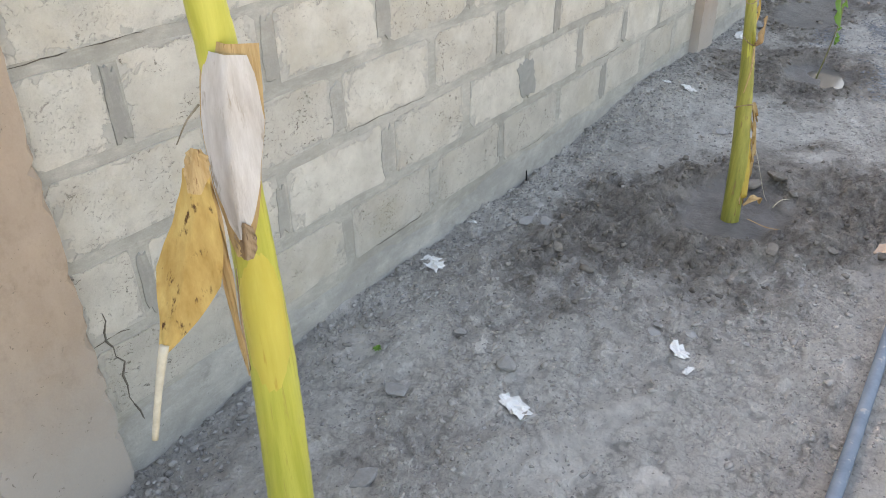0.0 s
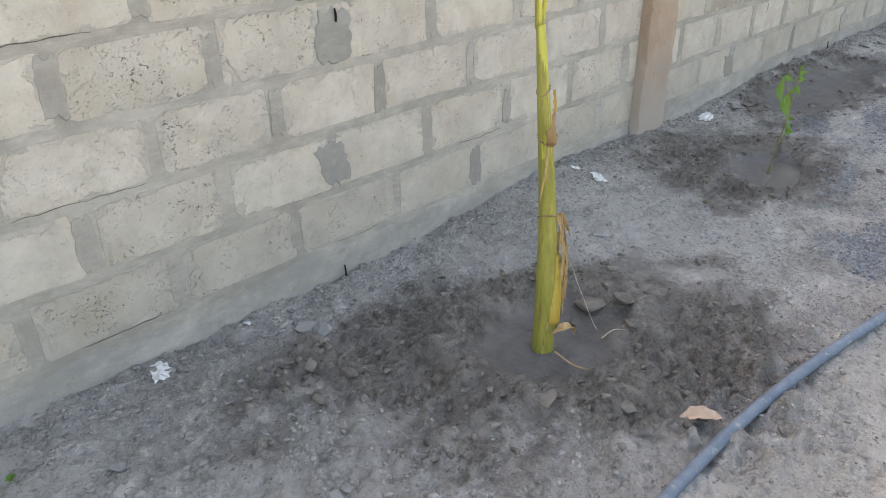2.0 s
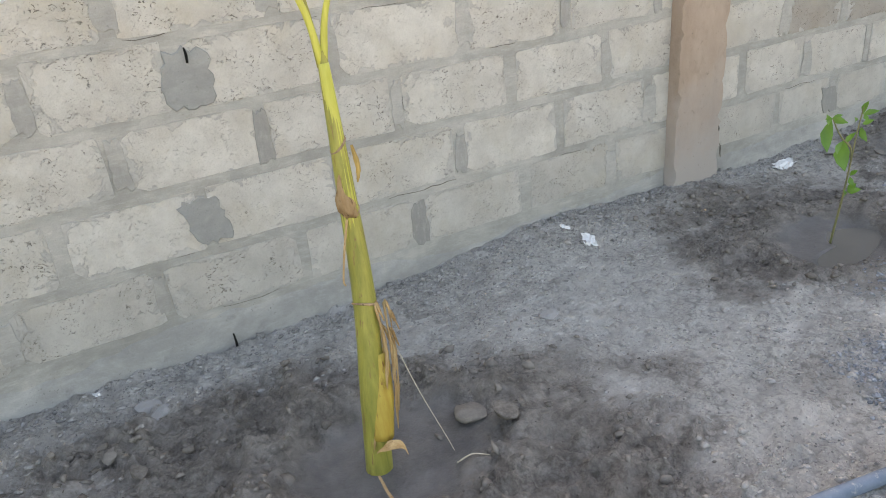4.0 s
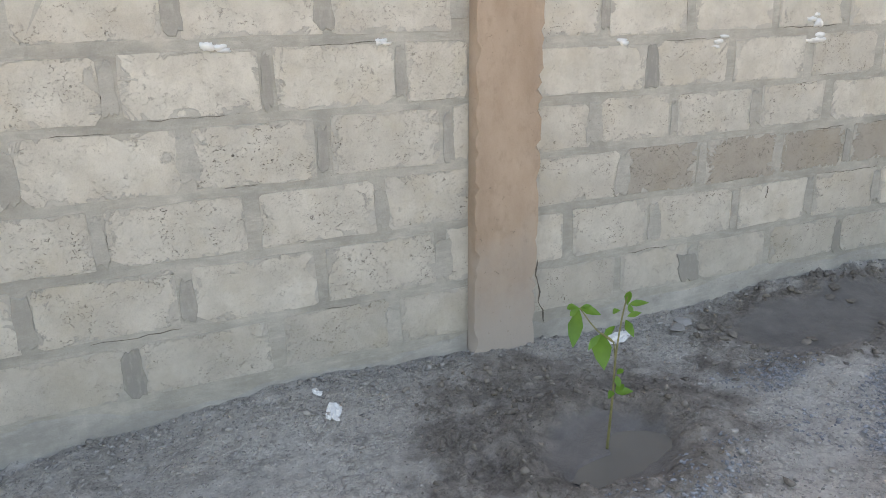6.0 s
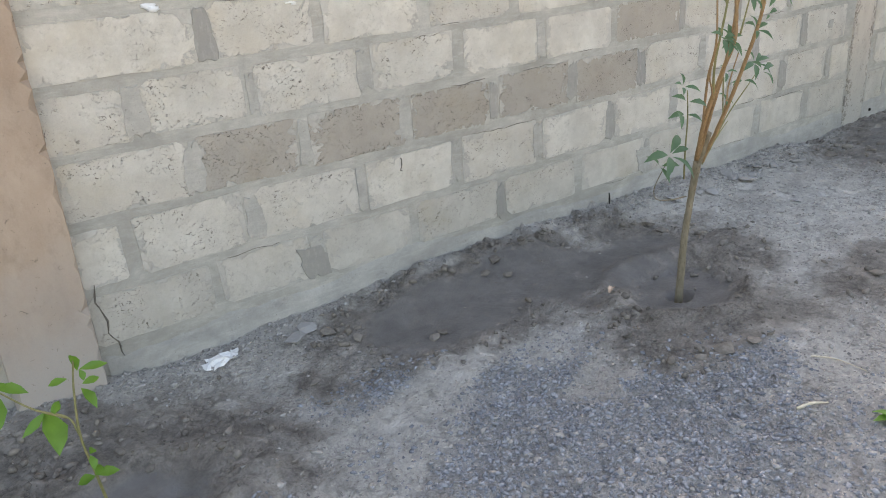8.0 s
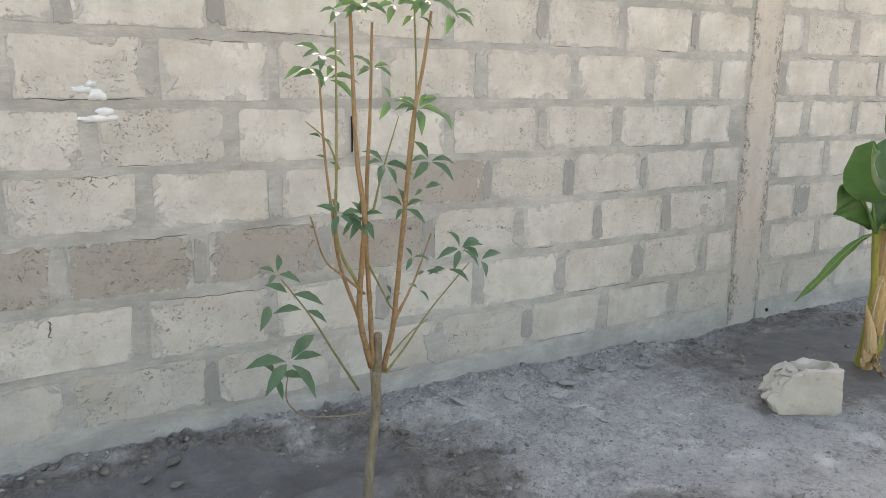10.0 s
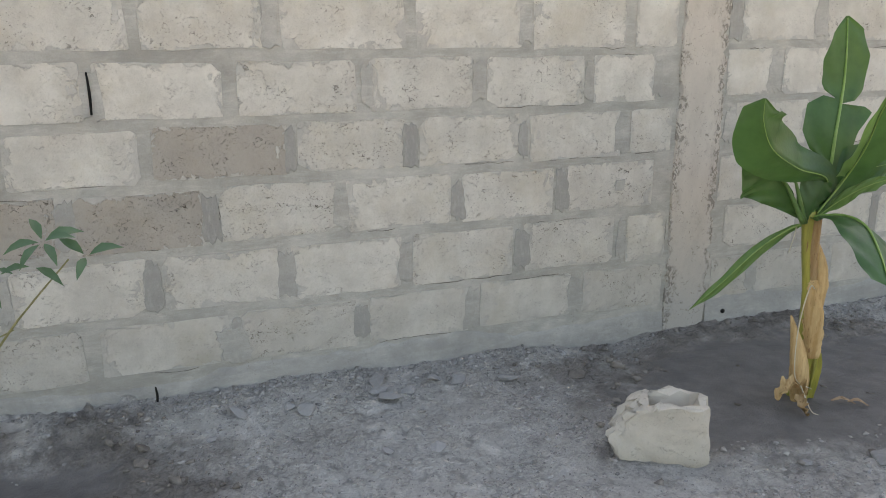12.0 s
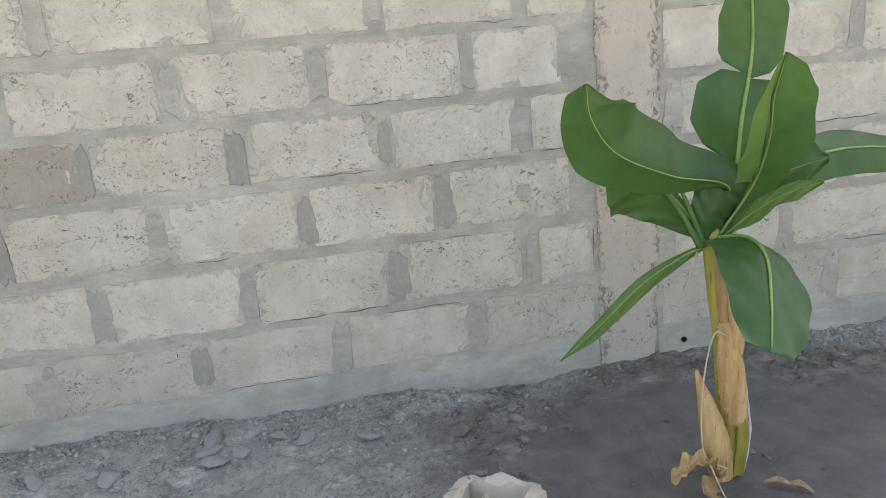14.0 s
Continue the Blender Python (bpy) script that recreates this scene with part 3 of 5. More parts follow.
def pillar(name, x0, x1, proud, mat, lean, label, seed):
    """A cast pillar with a chipped, uneven front."""
    rng = random.Random(seed)
    bm = bmesh.new()
    rows, cols = 90, 7
    zs = [-0.45 + (WALL_TOP + 0.5) * i / (rows - 1) for i in range(rows)]
    grid = []
    for z in zs:
        shift = lean * (z / 1.3)
        ragl, ragr = rng.uniform(0, 0.008) + (rng.random() < 0.25) * rng.uniform(0.006, 0.022), rng.uniform(0, 0.008) + (rng.random() < 0.3) * rng.uniform(0.006, 0.026)
        row = [(x0 + shift, 0.225), (x0 + shift, 0.0), (x0 + shift, -proud + 0.012 + ragl)]
        for c in range(cols):
            t = c / (cols - 1)
            row.append((x0 + shift + ragl + (x1 - x0 - ragl - ragr) * t, -proud + rng.uniform(-0.002, 0.002) + (0.004 if c in (0, cols - 1) else 0)))
        row += [(x1 + shift, -proud + 0.012 + ragr), (x1 + shift, 0.0), (x1 + shift, 0.225)]
        grid.append([bm.verts.new((x, y, z)) for x, y in row])
    for a, b in zip(grid, grid[1:]):
        for i in range(len(a) - 1):
            bm.faces.new((a[i], a[i + 1], b[i + 1], b[i]))
        bm.faces.new((a[-1], a[0], b[0], b[-1]))
    bm.faces.new(grid[-1])
    ob = new(name, mesh_of(name, bm, mat, smooth=True))
    ob.data.set_sharp_from_angle(angle=radians(40))
    return tagged(ob, label, "pillar", kind="structure")


pillar("pillar_0", -0.50, -0.175, 0.060, PILLAR, 0.02, "brown cast concrete pillar with a grey stained foot", 1)
pillar("pillar_1", 4.238, 4.54, 0.066, PILLAR, 0.032, "brown cast concrete pillar between the block panels", 2)
pillar("pillar_2", 9.462, 9.712, 0.014, PILLAR_PALE, 0.01, "pale rough concrete pillar with honeycombed edges", 3)
pillar("pillar_3", 14.6, 14.9, 0.06, PILLAR, 0.0, "brown cast concrete pillar between the block panels", 4)


def footing(name, x0, x1, top, seed):
    """The smeared cement foot below the lowest course."""
    bm = bmesh.new()
    rng = random.Random(seed)
    n = int((x1 - x0) / 0.06)
    rows = []
    for i in range(n + 1):
        x = x0 + (x1 - x0) * i / n
        t = top + rng.uniform(-0.012, 0.012) + 0.022 * math.sin(x * 3.1 + seed) + 0.015 * math.sin(x * 7.7)
        y = -0.0035 + rng.uniform(-0.001, 0.001)
        rows.append([bm.verts.new(p) for p in ((x, 0.004, t + 0.008), (x, y + 0.002, t - 0.006), (x, y, t - 0.03), (x, y - 0.008, -0.06), (x, y - 0.014, -0.3))])
    for a, b in zip(rows, rows[1:]):
        for i in range(4):
            bm.faces.new((a[i], a[i + 1], b[i + 1], b[i]))
    return tagged(new(name, mesh_of(name, bm, PLINTH, smooth=True)), "smeared grey cement footing along the wall", "footing", kind="structure")


footing("trim_1", -0.16, 4.235, 0.045, 1)
footing("trim_2", 4.56, 9.465, 0.085, 2)
footing("trim_3", 9.71, 14.6, 0.085, 3)


# ---- details on the wall ----
def ragged_disc(bm, cx, cz, w, h, y, thick, rng, n=26, lobes=0.13):
    """A thin uneven patch on the wall face."""
    ring, rim = [], []
    for i in range(n):
        a = i * math.tau / n
        sq = 1 / max(abs(math.cos(a)), abs(math.sin(a))) ** (0.9 if lobes < 0.3 else 0.4)
        r = sq * (1 - lobes * rng.random())
        x, z = cx + math.cos(a) * w / 2 * r, cz + math.sin(a) * h / 2 * r
        rim.append(bm.verts.new((x, y + thick, z)))
        ring.append(bm.verts.new((cx + (x - cx) * 0.93, y, cz + (z - cz) * 0.93)))
    for i in range(n):
        j = (i + 1) % n
        bm.faces.new((rim[i], rim[j], ring[j], ring[i]))
    bm.faces.new(ring)


# shade inside cracks put into a dark colour on thin tubes
CRACK = plain_material("crack_shadow", (0.10, 0.088, 0.073), (0.22, 0.195, 0.165), 60, 0.9, 0.1)
rd = random.Random(31)
for owner, a, zc, tall in JOINTS:
    # cement pressed into the upright joints, spread over the block ends
    if zc > 1.9 or rd.random() < 0.3 or (owner == wall_1 and abs(a - 2.1) < 0.08 and (abs(zc - 0.945) < 0.1 or abs(zc - 0.425) < 0.1)):
        continue
    bm = bmesh.new()
    w, lean = rd.uniform(0.045, 0.095), rd.uniform(-0.012, 0.012)
    ragged_disc(bm, a + lean, zc + rd.uniform(-0.012, 0.006), w, tall * rd.uniform(0.85, 1.08), -0.0030 - rd.uniform(0, 0.0010), 0.008, rd, 22, 0.27)
    for v in bm.verts:
        v.co.x += (v.co.x - a) * (zc - v.co.z) * rd.uniform(0.5, 2.6)
    part("joint_patch", bm, JOINT, owner, smooth=False)
for owner, cx, cz, w, h in ((wall_1, 2.115, 0.935, 0.185, 0.225), (wall_1, 2.065, 0.435, 0.16, 0.21), (wall_2, 9.19, 0.70, 0.06, 0.06), (wall_2, 5.44, 0.19, 0.14, 0.17), (wall_2, 7.47, 0.18, 0.14, 0.17), (wall_3, 10.06, 0.69, 0.155, 0.19)):
    bm = bmesh.new()
    ragged_disc(bm, cx, cz, w, h, -0.0052 - rd.uniform(0, 0.0008), 0.009, rd, 30, 0.24)
    big = w > 0.15
    for v in bm.verts:
        v.co.x += (cz - v.co.z) * (0.30 if cz < 0.5 else -0.1) * (1 if v.co.x < cx else 0.5)
    part("cement_patch" if big else "joint_patch", bm, PATCH if big else JOINT, owner, "smooth dark grey cement patch" if big else "", smooth=False)
for owner, cx, cz, w, h in ((wall_1, 1.66, 1.262, 0.15, 0.05), (wall_1, 2.315, 1.275, 0.09, 0.04), (wall_1, 3.312, 1.325, 0.10, 0.05), (wall_1, 3.92, 1.31, 0.07, 0.045),
                            (wall_2, 4.985, 1.275, 0.09, 0.045), (wall_2, 6.10, 1.245, 0.15, 0.045), (wall_2, 6.09, 1.335, 0.11, 0.06), (wall_2, 5.53, 1.26, 0.10, 0.045), (wall_2, 5.50, 1.235, 0.05, 0.02)):
    bm = bmesh.new()
    for k in range(3):
        ragged_disc(bm, cx + rd.uniform(-0.3, 0.3) * w, cz + rd.uniform(-0.35, 0.35) * h, w * rd.uniform(0.4, 0.8), h * rd.uniform(0.35, 0.9), -0.0050 - 0.0005 * k, 0.008, rd, 18, 0.42)
    part("plaster_splash", bm, SPLASH, owner, "white splash of plaster")
for owner, cx, z0, z1 in ((wall_1, 2.056, -0.11, -0.02), (wall_1, 2.124, 0.985, 1.035), (wall_2, 7.06, 1.09, 1.235), (wall_2, 7.165, 0.0, 0.065)):
    bm = bmesh.new()
    dy = -0.018 if z0 < 0.1 else 0.0
    tube(bm, smooth_line([(cx, dy - 0.013, z0), (cx + 0.002, dy - 0.012, (z0 + z1) / 2), (cx - 0.001, dy - 0.012, z1)], 3), [0.004, 0.005, 0.003], 6)
    part("open_joint", bm, DARK, owner, "thin black upright gap in the mortar")
for owner, pts in ((wall_2, ((4.585, 0.36), (4.578, 0.29), (4.60, 0.23), (4.598, 0.16), (4.622, 0.09), (4.618, 0.03))), (wall_1, ((-0.10, 0.42), (-0.115, 0.33), (-0.09, 0.24), (-0.105, 0.12), (-0.08, 0.02), (-0.085, -0.08))),
                   (wall_2, ((5.905, 0.54), (5.908, 0.52), (5.90, 0.49), (5.912, 0.47)))):
    bm = bmesh.new()
    zig = []
    for (xa, za), (xb, zb) in zip(pts, pts[1:]):
        for f in (0.0, 0.33, 0.66):
            zig.append(Vector((xa + (xb - xa) * f + rd.uniform(-0.006, 0.006), -0.0016, za + (zb - za) * f)))
    tube(bm, zig, [0.0014, 0.0046, 0.0018, 0.0050, 0.0016, 0.0040, 0.0010], 5)
    part("crack", bm, CRACK, owner, "jagged dark crack in the mortar")
for owner, lo, hi, zb, tall in EDGES:
    # fine dark tubes for the shade in cracks where mortar left a block
    if zb > 1.75 or lo < -0.4 or lo > 12 or rd.random() < 0.52:
        continue
    bm = bmesh.new()
    if rd.random() < 0.72:
        wide = (hi - lo) * rd.uniform(0.25, 0.95)
        xa = lo + (hi - lo - wide) * rd.random()
        n = max(4, int(wide / 0.035))
        z = zb + rd.choice((0.0, 0.0, tall)) + rd.uniform(-0.004, 0.003)
        sag = rd.uniform(-0.006, 0.006)
        line = [Vector((xa + wide * i / n, -0.0012 + rd.uniform(0, 0.0014), z + sag * math.sin(3.1 * i / n) + rd.uniform(-0.0045, 0.0045))) for i in range(n + 1)]
    else:
        xa, zt = rd.choice((lo, hi)) + rd.uniform(-0.004, 0.004), zb + tall * rd.uniform(0.6, 1.0)
        line = [Vector((xa + rd.uniform(-0.004, 0.004), -0.0012, zt + (zb - zt) * i / 6 * 0.8)) for i in range(7)]
    w = rd.uniform(0.0010, 0.0021)
    tube(bm, line, [0.0007, w, w * 0.6, w, 0.0007], 4)
    part("crack", bm, CRACK, owner)
bm = bmesh.new()
tube(bm, [Vector((9.816, 0.01, 0.025)), Vector((9.816, -0.0135, 0.025))], [0.011, 0.011], 12)
part("weep_hole", bm, DARK, wall_3, "small round black hole")


# ---- plants ----
ROTTEN_TAN = plain_material("brown_dry_sheath", (0.30, 0.19, 0.09), (0.48, 0.33, 0.18), 24, 0.85, 0.2, (2, 2, 0.3), 0.004, spots=(0.16, 0.09, 0.045))
ROTTEN = plain_material("rotten_sheath", (0.26, 0.17, 0.10), (0.46, 0.34, 0.22), 18, 0.85, 0.2, (2.5, 2.5, 0.5), 0.004, spots=(0.07, 0.045, 0.04))
def blade(bm, line, widths, fold=20.0, up=(0, 0, 1), cols=4, ripple=0.0, rng=random):
    """A leaf blade along a line. fold: degrees by which the halves rise."""
    rows = []
    n = len(line)
    upv = Vector(up)
    for i, q in enumerate(line):
        way = (line[min(i + 1, n - 1)] - line[max(i - 1, 0)]).normalized()
        s = way.cross(upv).normalized()
        v = s.cross(way).normalized()
        f = i / (n - 1)
        g = f * (len(widths) - 1)
        k = min(int(g), len(widths) - 2)
        w = widths[k] + (widths[k + 1] - widths[k]) * (g - k)
        row = []
        for c in range(-cols, cols + 1):
            t = c / cols
            a = radians(fold)
            off = s * (t * w * math.cos(a)) + v * (abs(t) * w * math.sin(a) + ripple * math.sin(f * 23 + c * 1.7) * abs(t))
            row.append(bm.verts.new(q + off - way * (abs(t) ** 2 * w * 0.12)))
        rows.append(row)
    for a, b in zip(rows, rows[1:]):
        for c in range(2 * cols):
            bm.faces.new((a[c], a[c + 1], b[c + 1], b[c]))
    return bm


def spread(stops, f):
    """The width at f along a leaf, from (place, width) stops."""
    return float(np.interp(f, [p for p, _ in stops], [w for _, w in stops]))


def torn_leaf(parent, line, left, right, mat, label, folds=(0.0, 0.0), facing=(-0.28, -0.93, 0.25), sweep=0.25, rib=0.006, ripple=0.004, steps=16, bend=0.0):
    """A broad leaf whose halves differ. left, right: (place, width) stops, steep where the blade is torn; folds: degrees by which each half leans towards the facing side."""
    ln = smooth_line(line, steps)
    n, cols, rows = len(ln), 6, []
    bm = bmesh.new()
    face = Vector(facing).normalized()
    for i, q in enumerate(ln):
        way = (ln[min(i + 1, n - 1)] - ln[max(i - 1, 0)]).normalized()
        s = way.cross(face).normalized()
        v = s.cross(way).normalized()
        f = i / (n - 1)
        row = []
        for c in range(-cols, cols + 1):
            t = abs(c) / cols
            w = spread(left if c < 0 else right, f)
            a = radians(folds[0] if c < 0 else folds[1]) + radians(bend) * t
            wave = ripple * math.sin(f * 26 + c * 1.3) * t
            row.append(bm.verts.new(q + s * (w * t * math.cos(a) * (-1 if c < 0 else 1)) + v * (w * t * math.sin(a) + wave) + way * (sweep * w * t ** 1.5)))
        rows.append(row)
    for a, b in zip(rows, rows[1:]):
        for c in range(2 * cols):
            bm.faces.new((a[c], a[c + 1], b[c + 1], b[c]))
    ob = part("leaf", bm, mat, parent, label)
    if rib:
        back = [p + face * 0.002 for p in ln[:-1]]
        part("midrib", tube(bmesh.new(), back, [rib, rib * 0.7, rib * 0.25], 6), MIDRIB, ob)
    return ob


def leaf_part(name, parent, line, widths, mat, label="", rib=0.006, rib_mat=None, **kw):
    """A blade with its midrib as a part of its own."""
    ln = smooth_line(line, 9)
    ob = part(name, blade(bmesh.new(), ln, widths, **kw), mat, parent, label)
    if rib:
        part("midrib", tube(bmesh.new(), ln[:-1], [rib, rib * 0.7, rib * 0.25], 6), rib_mat or MIDRIB, ob)
    return ob


def banana_tall():
    """The stem with a bleached, torn sheath and one withered hanging leaf."""
    root = thing("banana_plant", (0, 0, 0), "yellow-green banana stem with a bleached dry sheath and withered leaf", "banana plant")
    towards = (-0.68, -0.51, 0.52)
    core = smooth_line([(-0.121, -0.660, ground_z(-0.121, -0.660) - 0.03), (-0.098, -0.660, 0.146), (-0.087, -0.660, 0.365), (-0.082, -0.660, 0.559), (-0.081, -0.660, 0.787), (-0.082, -0.660, 0.973), (-0.081, -0.660, 1.204), (-0.090, -0.660, 1.307), (-0.091, -0.660, 1.383)], 8)
    part("pseudostem", tube(bmesh.new(), core, [0.0492, 0.0541, 0.0514, 0.0490, 0.0420, 0.0371, 0.0348, 0.0331, 0.0294], 18, wobble=0.015), STEM, root)
    part("yellow_sheath", tube(bmesh.new(), smooth_line([(-0.098, -0.670, 0.414), (-0.090, -0.670, 0.600), (-0.089, -0.670, 0.742), (-0.086, -0.670, 0.858)], 6), [0.0270, 0.0425, 0.0420, 0.0280], 16), STEM_YELLOW, root, "orange-yellow outer sheath")
    torn_leaf(root, [(-0.181, -0.715, 0.618), (-0.188, -0.715, 0.767), (-0.187, -0.715, 0.912), (-0.192, -0.715, 1.035), (-0.196, -0.715, 1.083)], ((0.00, 0.0020), (0.30, 0.0102), (0.70, 0.0164), (1.00, 0.0102)), ((0.00, 0.0020), (0.30, 0.0092), (0.70, 0.0123), (1.00, 0.0082)), SHEATH_DRY, "split tan edge of a dry sheath", (-30, -20), towards, 0.0, 0)
    torn_leaf(root, [(-0.150, -0.710, 0.873), (-0.140, -0.710, 0.934), (-0.135, -0.710, 1.042), (-0.124, -0.710, 1.140), (-0.103, -0.710, 1.248)], ((0.00, 0.0082), (0.15, 0.0297), (0.40, 0.0512), (0.70, 0.0686), (1.00, 0.0615)), ((0.00, 0.0143), (0.15, 0.0266), (0.40, 0.0502), (0.70, 0.0666), (1.00, 0.0553)), SHEATH_DRY, "tan dry edge of the sheath", (-34, -34), towards, 0.05, 0, 0.002)
    torn_leaf(root, [(-0.145, -0.716, 0.909), (-0.143, -0.716, 0.960), (-0.140, -0.716, 1.046), (-0.129, -0.716, 1.143), (-0.113, -0.716, 1.234)], ((0.00, 0.0061), (0.15, 0.0246), (0.40, 0.0481), (0.70, 0.0656), (0.92, 0.0563), (1.00, 0.0410)), ((0.00, 0.0061), (0.15, 0.0246), (0.40, 0.0492), (0.70, 0.0656), (0.92, 0.0492), (1.00, 0.0369)), SHEATH_PALE, "bleached white papery sheath", (-34, -34), towards, 0.0, 0, 0.002)
    torn_leaf(root, [(-0.146, -0.724, 0.869), (-0.143, -0.724, 0.899), (-0.138, -0.724, 0.943)], ((0.00, 0.0102), (0.30, 0.0225), (0.70, 0.0266), (0.90, 0.0123), (1.00, 0.0031)), ((0.00, 0.0123), (0.30, 0.0205), (0.70, 0.0205), (0.90, 0.0123), (1.00, 0.0031)), ROTTEN, "dark rotten tip of the sheath", (-30, -30), towards, 0.1, 0, 0.003)
    torn_leaf(root, [(-0.228, -0.745, 1.088), (-0.240, -0.745, 1.044), (-0.257, -0.745, 0.991), (-0.283, -0.745, 0.929), (-0.320, -0.745, 0.861), (-0.357, -0.745, 0.805)], ((0.00, 0.0225), (0.20, 0.0307), (0.40, 0.0492), (0.62, 0.0615), (0.80, 0.0369), (1.00, 0.0051)), ((0.00, 0.0225), (0.20, 0.0287), (0.40, 0.0430), (0.62, 0.0635), (0.80, 0.0348), (1.00, 0.0051)), LEAF_BROWN, "yellow-brown withered hanging leaf", (-20, -24), towards, 0.1, 0, 0.003)
    torn_leaf(root, [(-0.222, -0.750, 1.122), (-0.229, -0.750, 1.100), (-0.242, -0.750, 1.052)], ((0.00, 0.0082), (0.25, 0.0205), (0.70, 0.0246), (1.00, 0.0123)), ((0.00, 0.0082), (0.25, 0.0184), (0.70, 0.0205), (1.00, 0.0102)), SHEATH_DRY, "tan folded top of the withered leaf", (-25, -25), towards, 0.0, 0, 0.002)
    part("leaf_stalk", tube(bmesh.new(), smooth_line([(-0.350, -0.745, 0.819), (-0.379, -0.745, 0.745), (-0.409, -0.745, 0.655)], 5), [0.0082, 0.0061, 0.0056], 8), STRAW, root, "pale dry leaf end")
    part("dark_slit", tube(bmesh.new(), smooth_line([(-0.163, -0.712, 0.857), (-0.173, -0.712, 0.743), (-0.174, -0.712, 0.626)], 5), [0.0008, 0.0022, 0.0010], 6), ROTTEN, root, "dark split between two sheaths")
    part("tendril", tube(bmesh.new(), smooth_line([(-0.165, -0.700, 1.165), (-0.194, -0.700, 1.146), (-0.220, -0.700, 1.115)], 5), [0.0020, 0.0015, 0.0010], 6), BARK_OLD, root, "thin dry tendril")
    top = Vector((-0.091, -0.660, 1.383))
    leaf_part("leaf", root, [top, top + Vector((-0.05, -0.06, 0.2)), top + Vector((-0.18, -0.12, 0.3)), top + Vector((-0.32, -0.2, 0.24))], [0.01, 0.09, 0.11, 0.02], BANANA_LEAF)
    return root


def banana_young():
    """A slim young banana with three bare stalks at its top."""
    root = thing("banana_plant", (0, 0, 0), "slim yellow-green young banana plant in a muddy basin", "banana plant")
    base = Vector((2.228, -0.975, ground_z(2.228, -0.975) - 0.04))
    core = smooth_line([base, (2.255, -0.955, 0.18), (2.285, -0.92, 0.45), (2.295, -0.88, 0.76), (2.303, -0.845, 1.0), (2.304, -0.835, 1.09)], 8)
    part("pseudostem", tube(bmesh.new(), core, [0.040, 0.037, 0.0315, 0.0235, 0.0155, 0.0125], 16, wobble=0.015), STEM_GREEN, root)
    part("yellow_sheath", tube(bmesh.new(), smooth_line([(2.287, -0.913, 0.50), (2.293, -0.889, 0.70), (2.301, -0.858, 0.92), (2.304, -0.841, 1.06)], 6), [0.0275, 0.0245, 0.0175, 0.0135], 14), STEM, root, "pale yellow-green upper sheath")
    part("orange_sheath", tube(bmesh.new(), smooth_line([(2.250, -0.985, 0.04), (2.272, -0.968, 0.16), (2.290, -0.948, 0.29)], 6), [0.034, 0.035, 0.028], 12), STEM_ORANGE, root, "orange-yellow rotting lower sheath")
    rng = random.Random(5)
    for x0, z0, z1, w, dx in ((2.315, 0.06, 0.43, 0.011, 0.012), (2.30, 0.20, 0.44, 0.013, 0.0), (2.27, 0.10, 0.31, 0.012, 0.008), (2.322, 0.22, 0.35, 0.012, 0.01), (2.285, 0.0, 0.36, 0.008, 0.025), (2.325, 0.12, 0.40, 0.007, 0.014), (2.235, 0.02, 0.20, 0.012, -0.01)):
        ln = smooth_line([(x0 - 0.02, -1.005, z0), (x0, -0.99, (z0 + z1) / 2), (x0 + dx, -0.955, z1), (x0 + dx + 0.012, -0.975, z1 - 0.05)], 6)
        part("dry_sheath", blade(bmesh.new(), ln, [0.004, w * 0.8, w * 0.5, w * 0.8, 0.003], 55, (0.2, 1, 0), 3, 0.006, rng), SHEATH_DRY, root, "torn straw-coloured dry sheath")
    for z, w, x, y in ((0.70, 0.0255, 2.293, -0.889), (0.86, 0.0205, 2.298, -0.867), (0.43, 0.0335, 2.284, -0.922)):
        ring = [Vector((x + w * math.cos(a), y + w * math.sin(a), z + 0.018 * math.sin(a * 1.0 + z * 9))) for a in (k * math.tau / 16 for k in range(17))]
        part("sheath_edge", tube(bmesh.new(), ring, [0.0022, 0.0045, 0.0018, 0.0038, 0.0022], 6), ROTTEN, root, "brown withered sheath edge")
    leafy = smooth_line([(2.305, -0.918, 0.68), (2.28, -0.945, 0.70), (2.258, -0.95, 0.75), (2.262, -0.945, 0.81)], 6)
    part("withered_leaf", blade(bmesh.new(), leafy, [0.008, 0.026, 0.032, 0.014, 0.002], 40, (0.2, 1, 0), 3, 0.006, rng), ROTTEN_TAN, root, "curled brown withered leaf")
    part("bract", blade(bmesh.new(), smooth_line([(2.326, -0.895, 0.76), (2.332, -0.90, 0.80), (2.324, -0.895, 0.86)], 5), [0.004, 0.010, 0.012, 0.006], 55, (0.2, 1, 0), 3, 0.003, rng), LEAF_BROWN, root, "brown torn sheath edge")
    part("dead_stalk", tube(bmesh.new(), smooth_line([(2.272, -0.92, 0.68), (2.248, -0.93, 0.60), (2.235, -0.925, 0.52), (2.24, -0.92, 0.50)], 6), [0.004, 0.003, 0.002], 6), SHEATH_DRY, root, "thin dry dead stalk")
    part("collar_leaf", blade(bmesh.new(), smooth_line([(2.215, -1.02, 0.02), (2.24, -1.05, 0.05), (2.275, -1.06, 0.045), (2.29, -1.065, 0.01)], 5), [0.006, 0.022, 0.020, 0.005], 15, cols=3), SHEATH_DRY, root, "curled dry leaf at the foot")
    part("fallen_strip", blade(bmesh.new(), smooth_line([(2.20, -1.05, -0.03), (2.20, -1.14, -0.045), (2.235, -1.21, -0.05)], 5), [0.004, 0.005, 0.002], 15, cols=2), ROTTEN_TAN, root, "dry strip fallen on the mud")
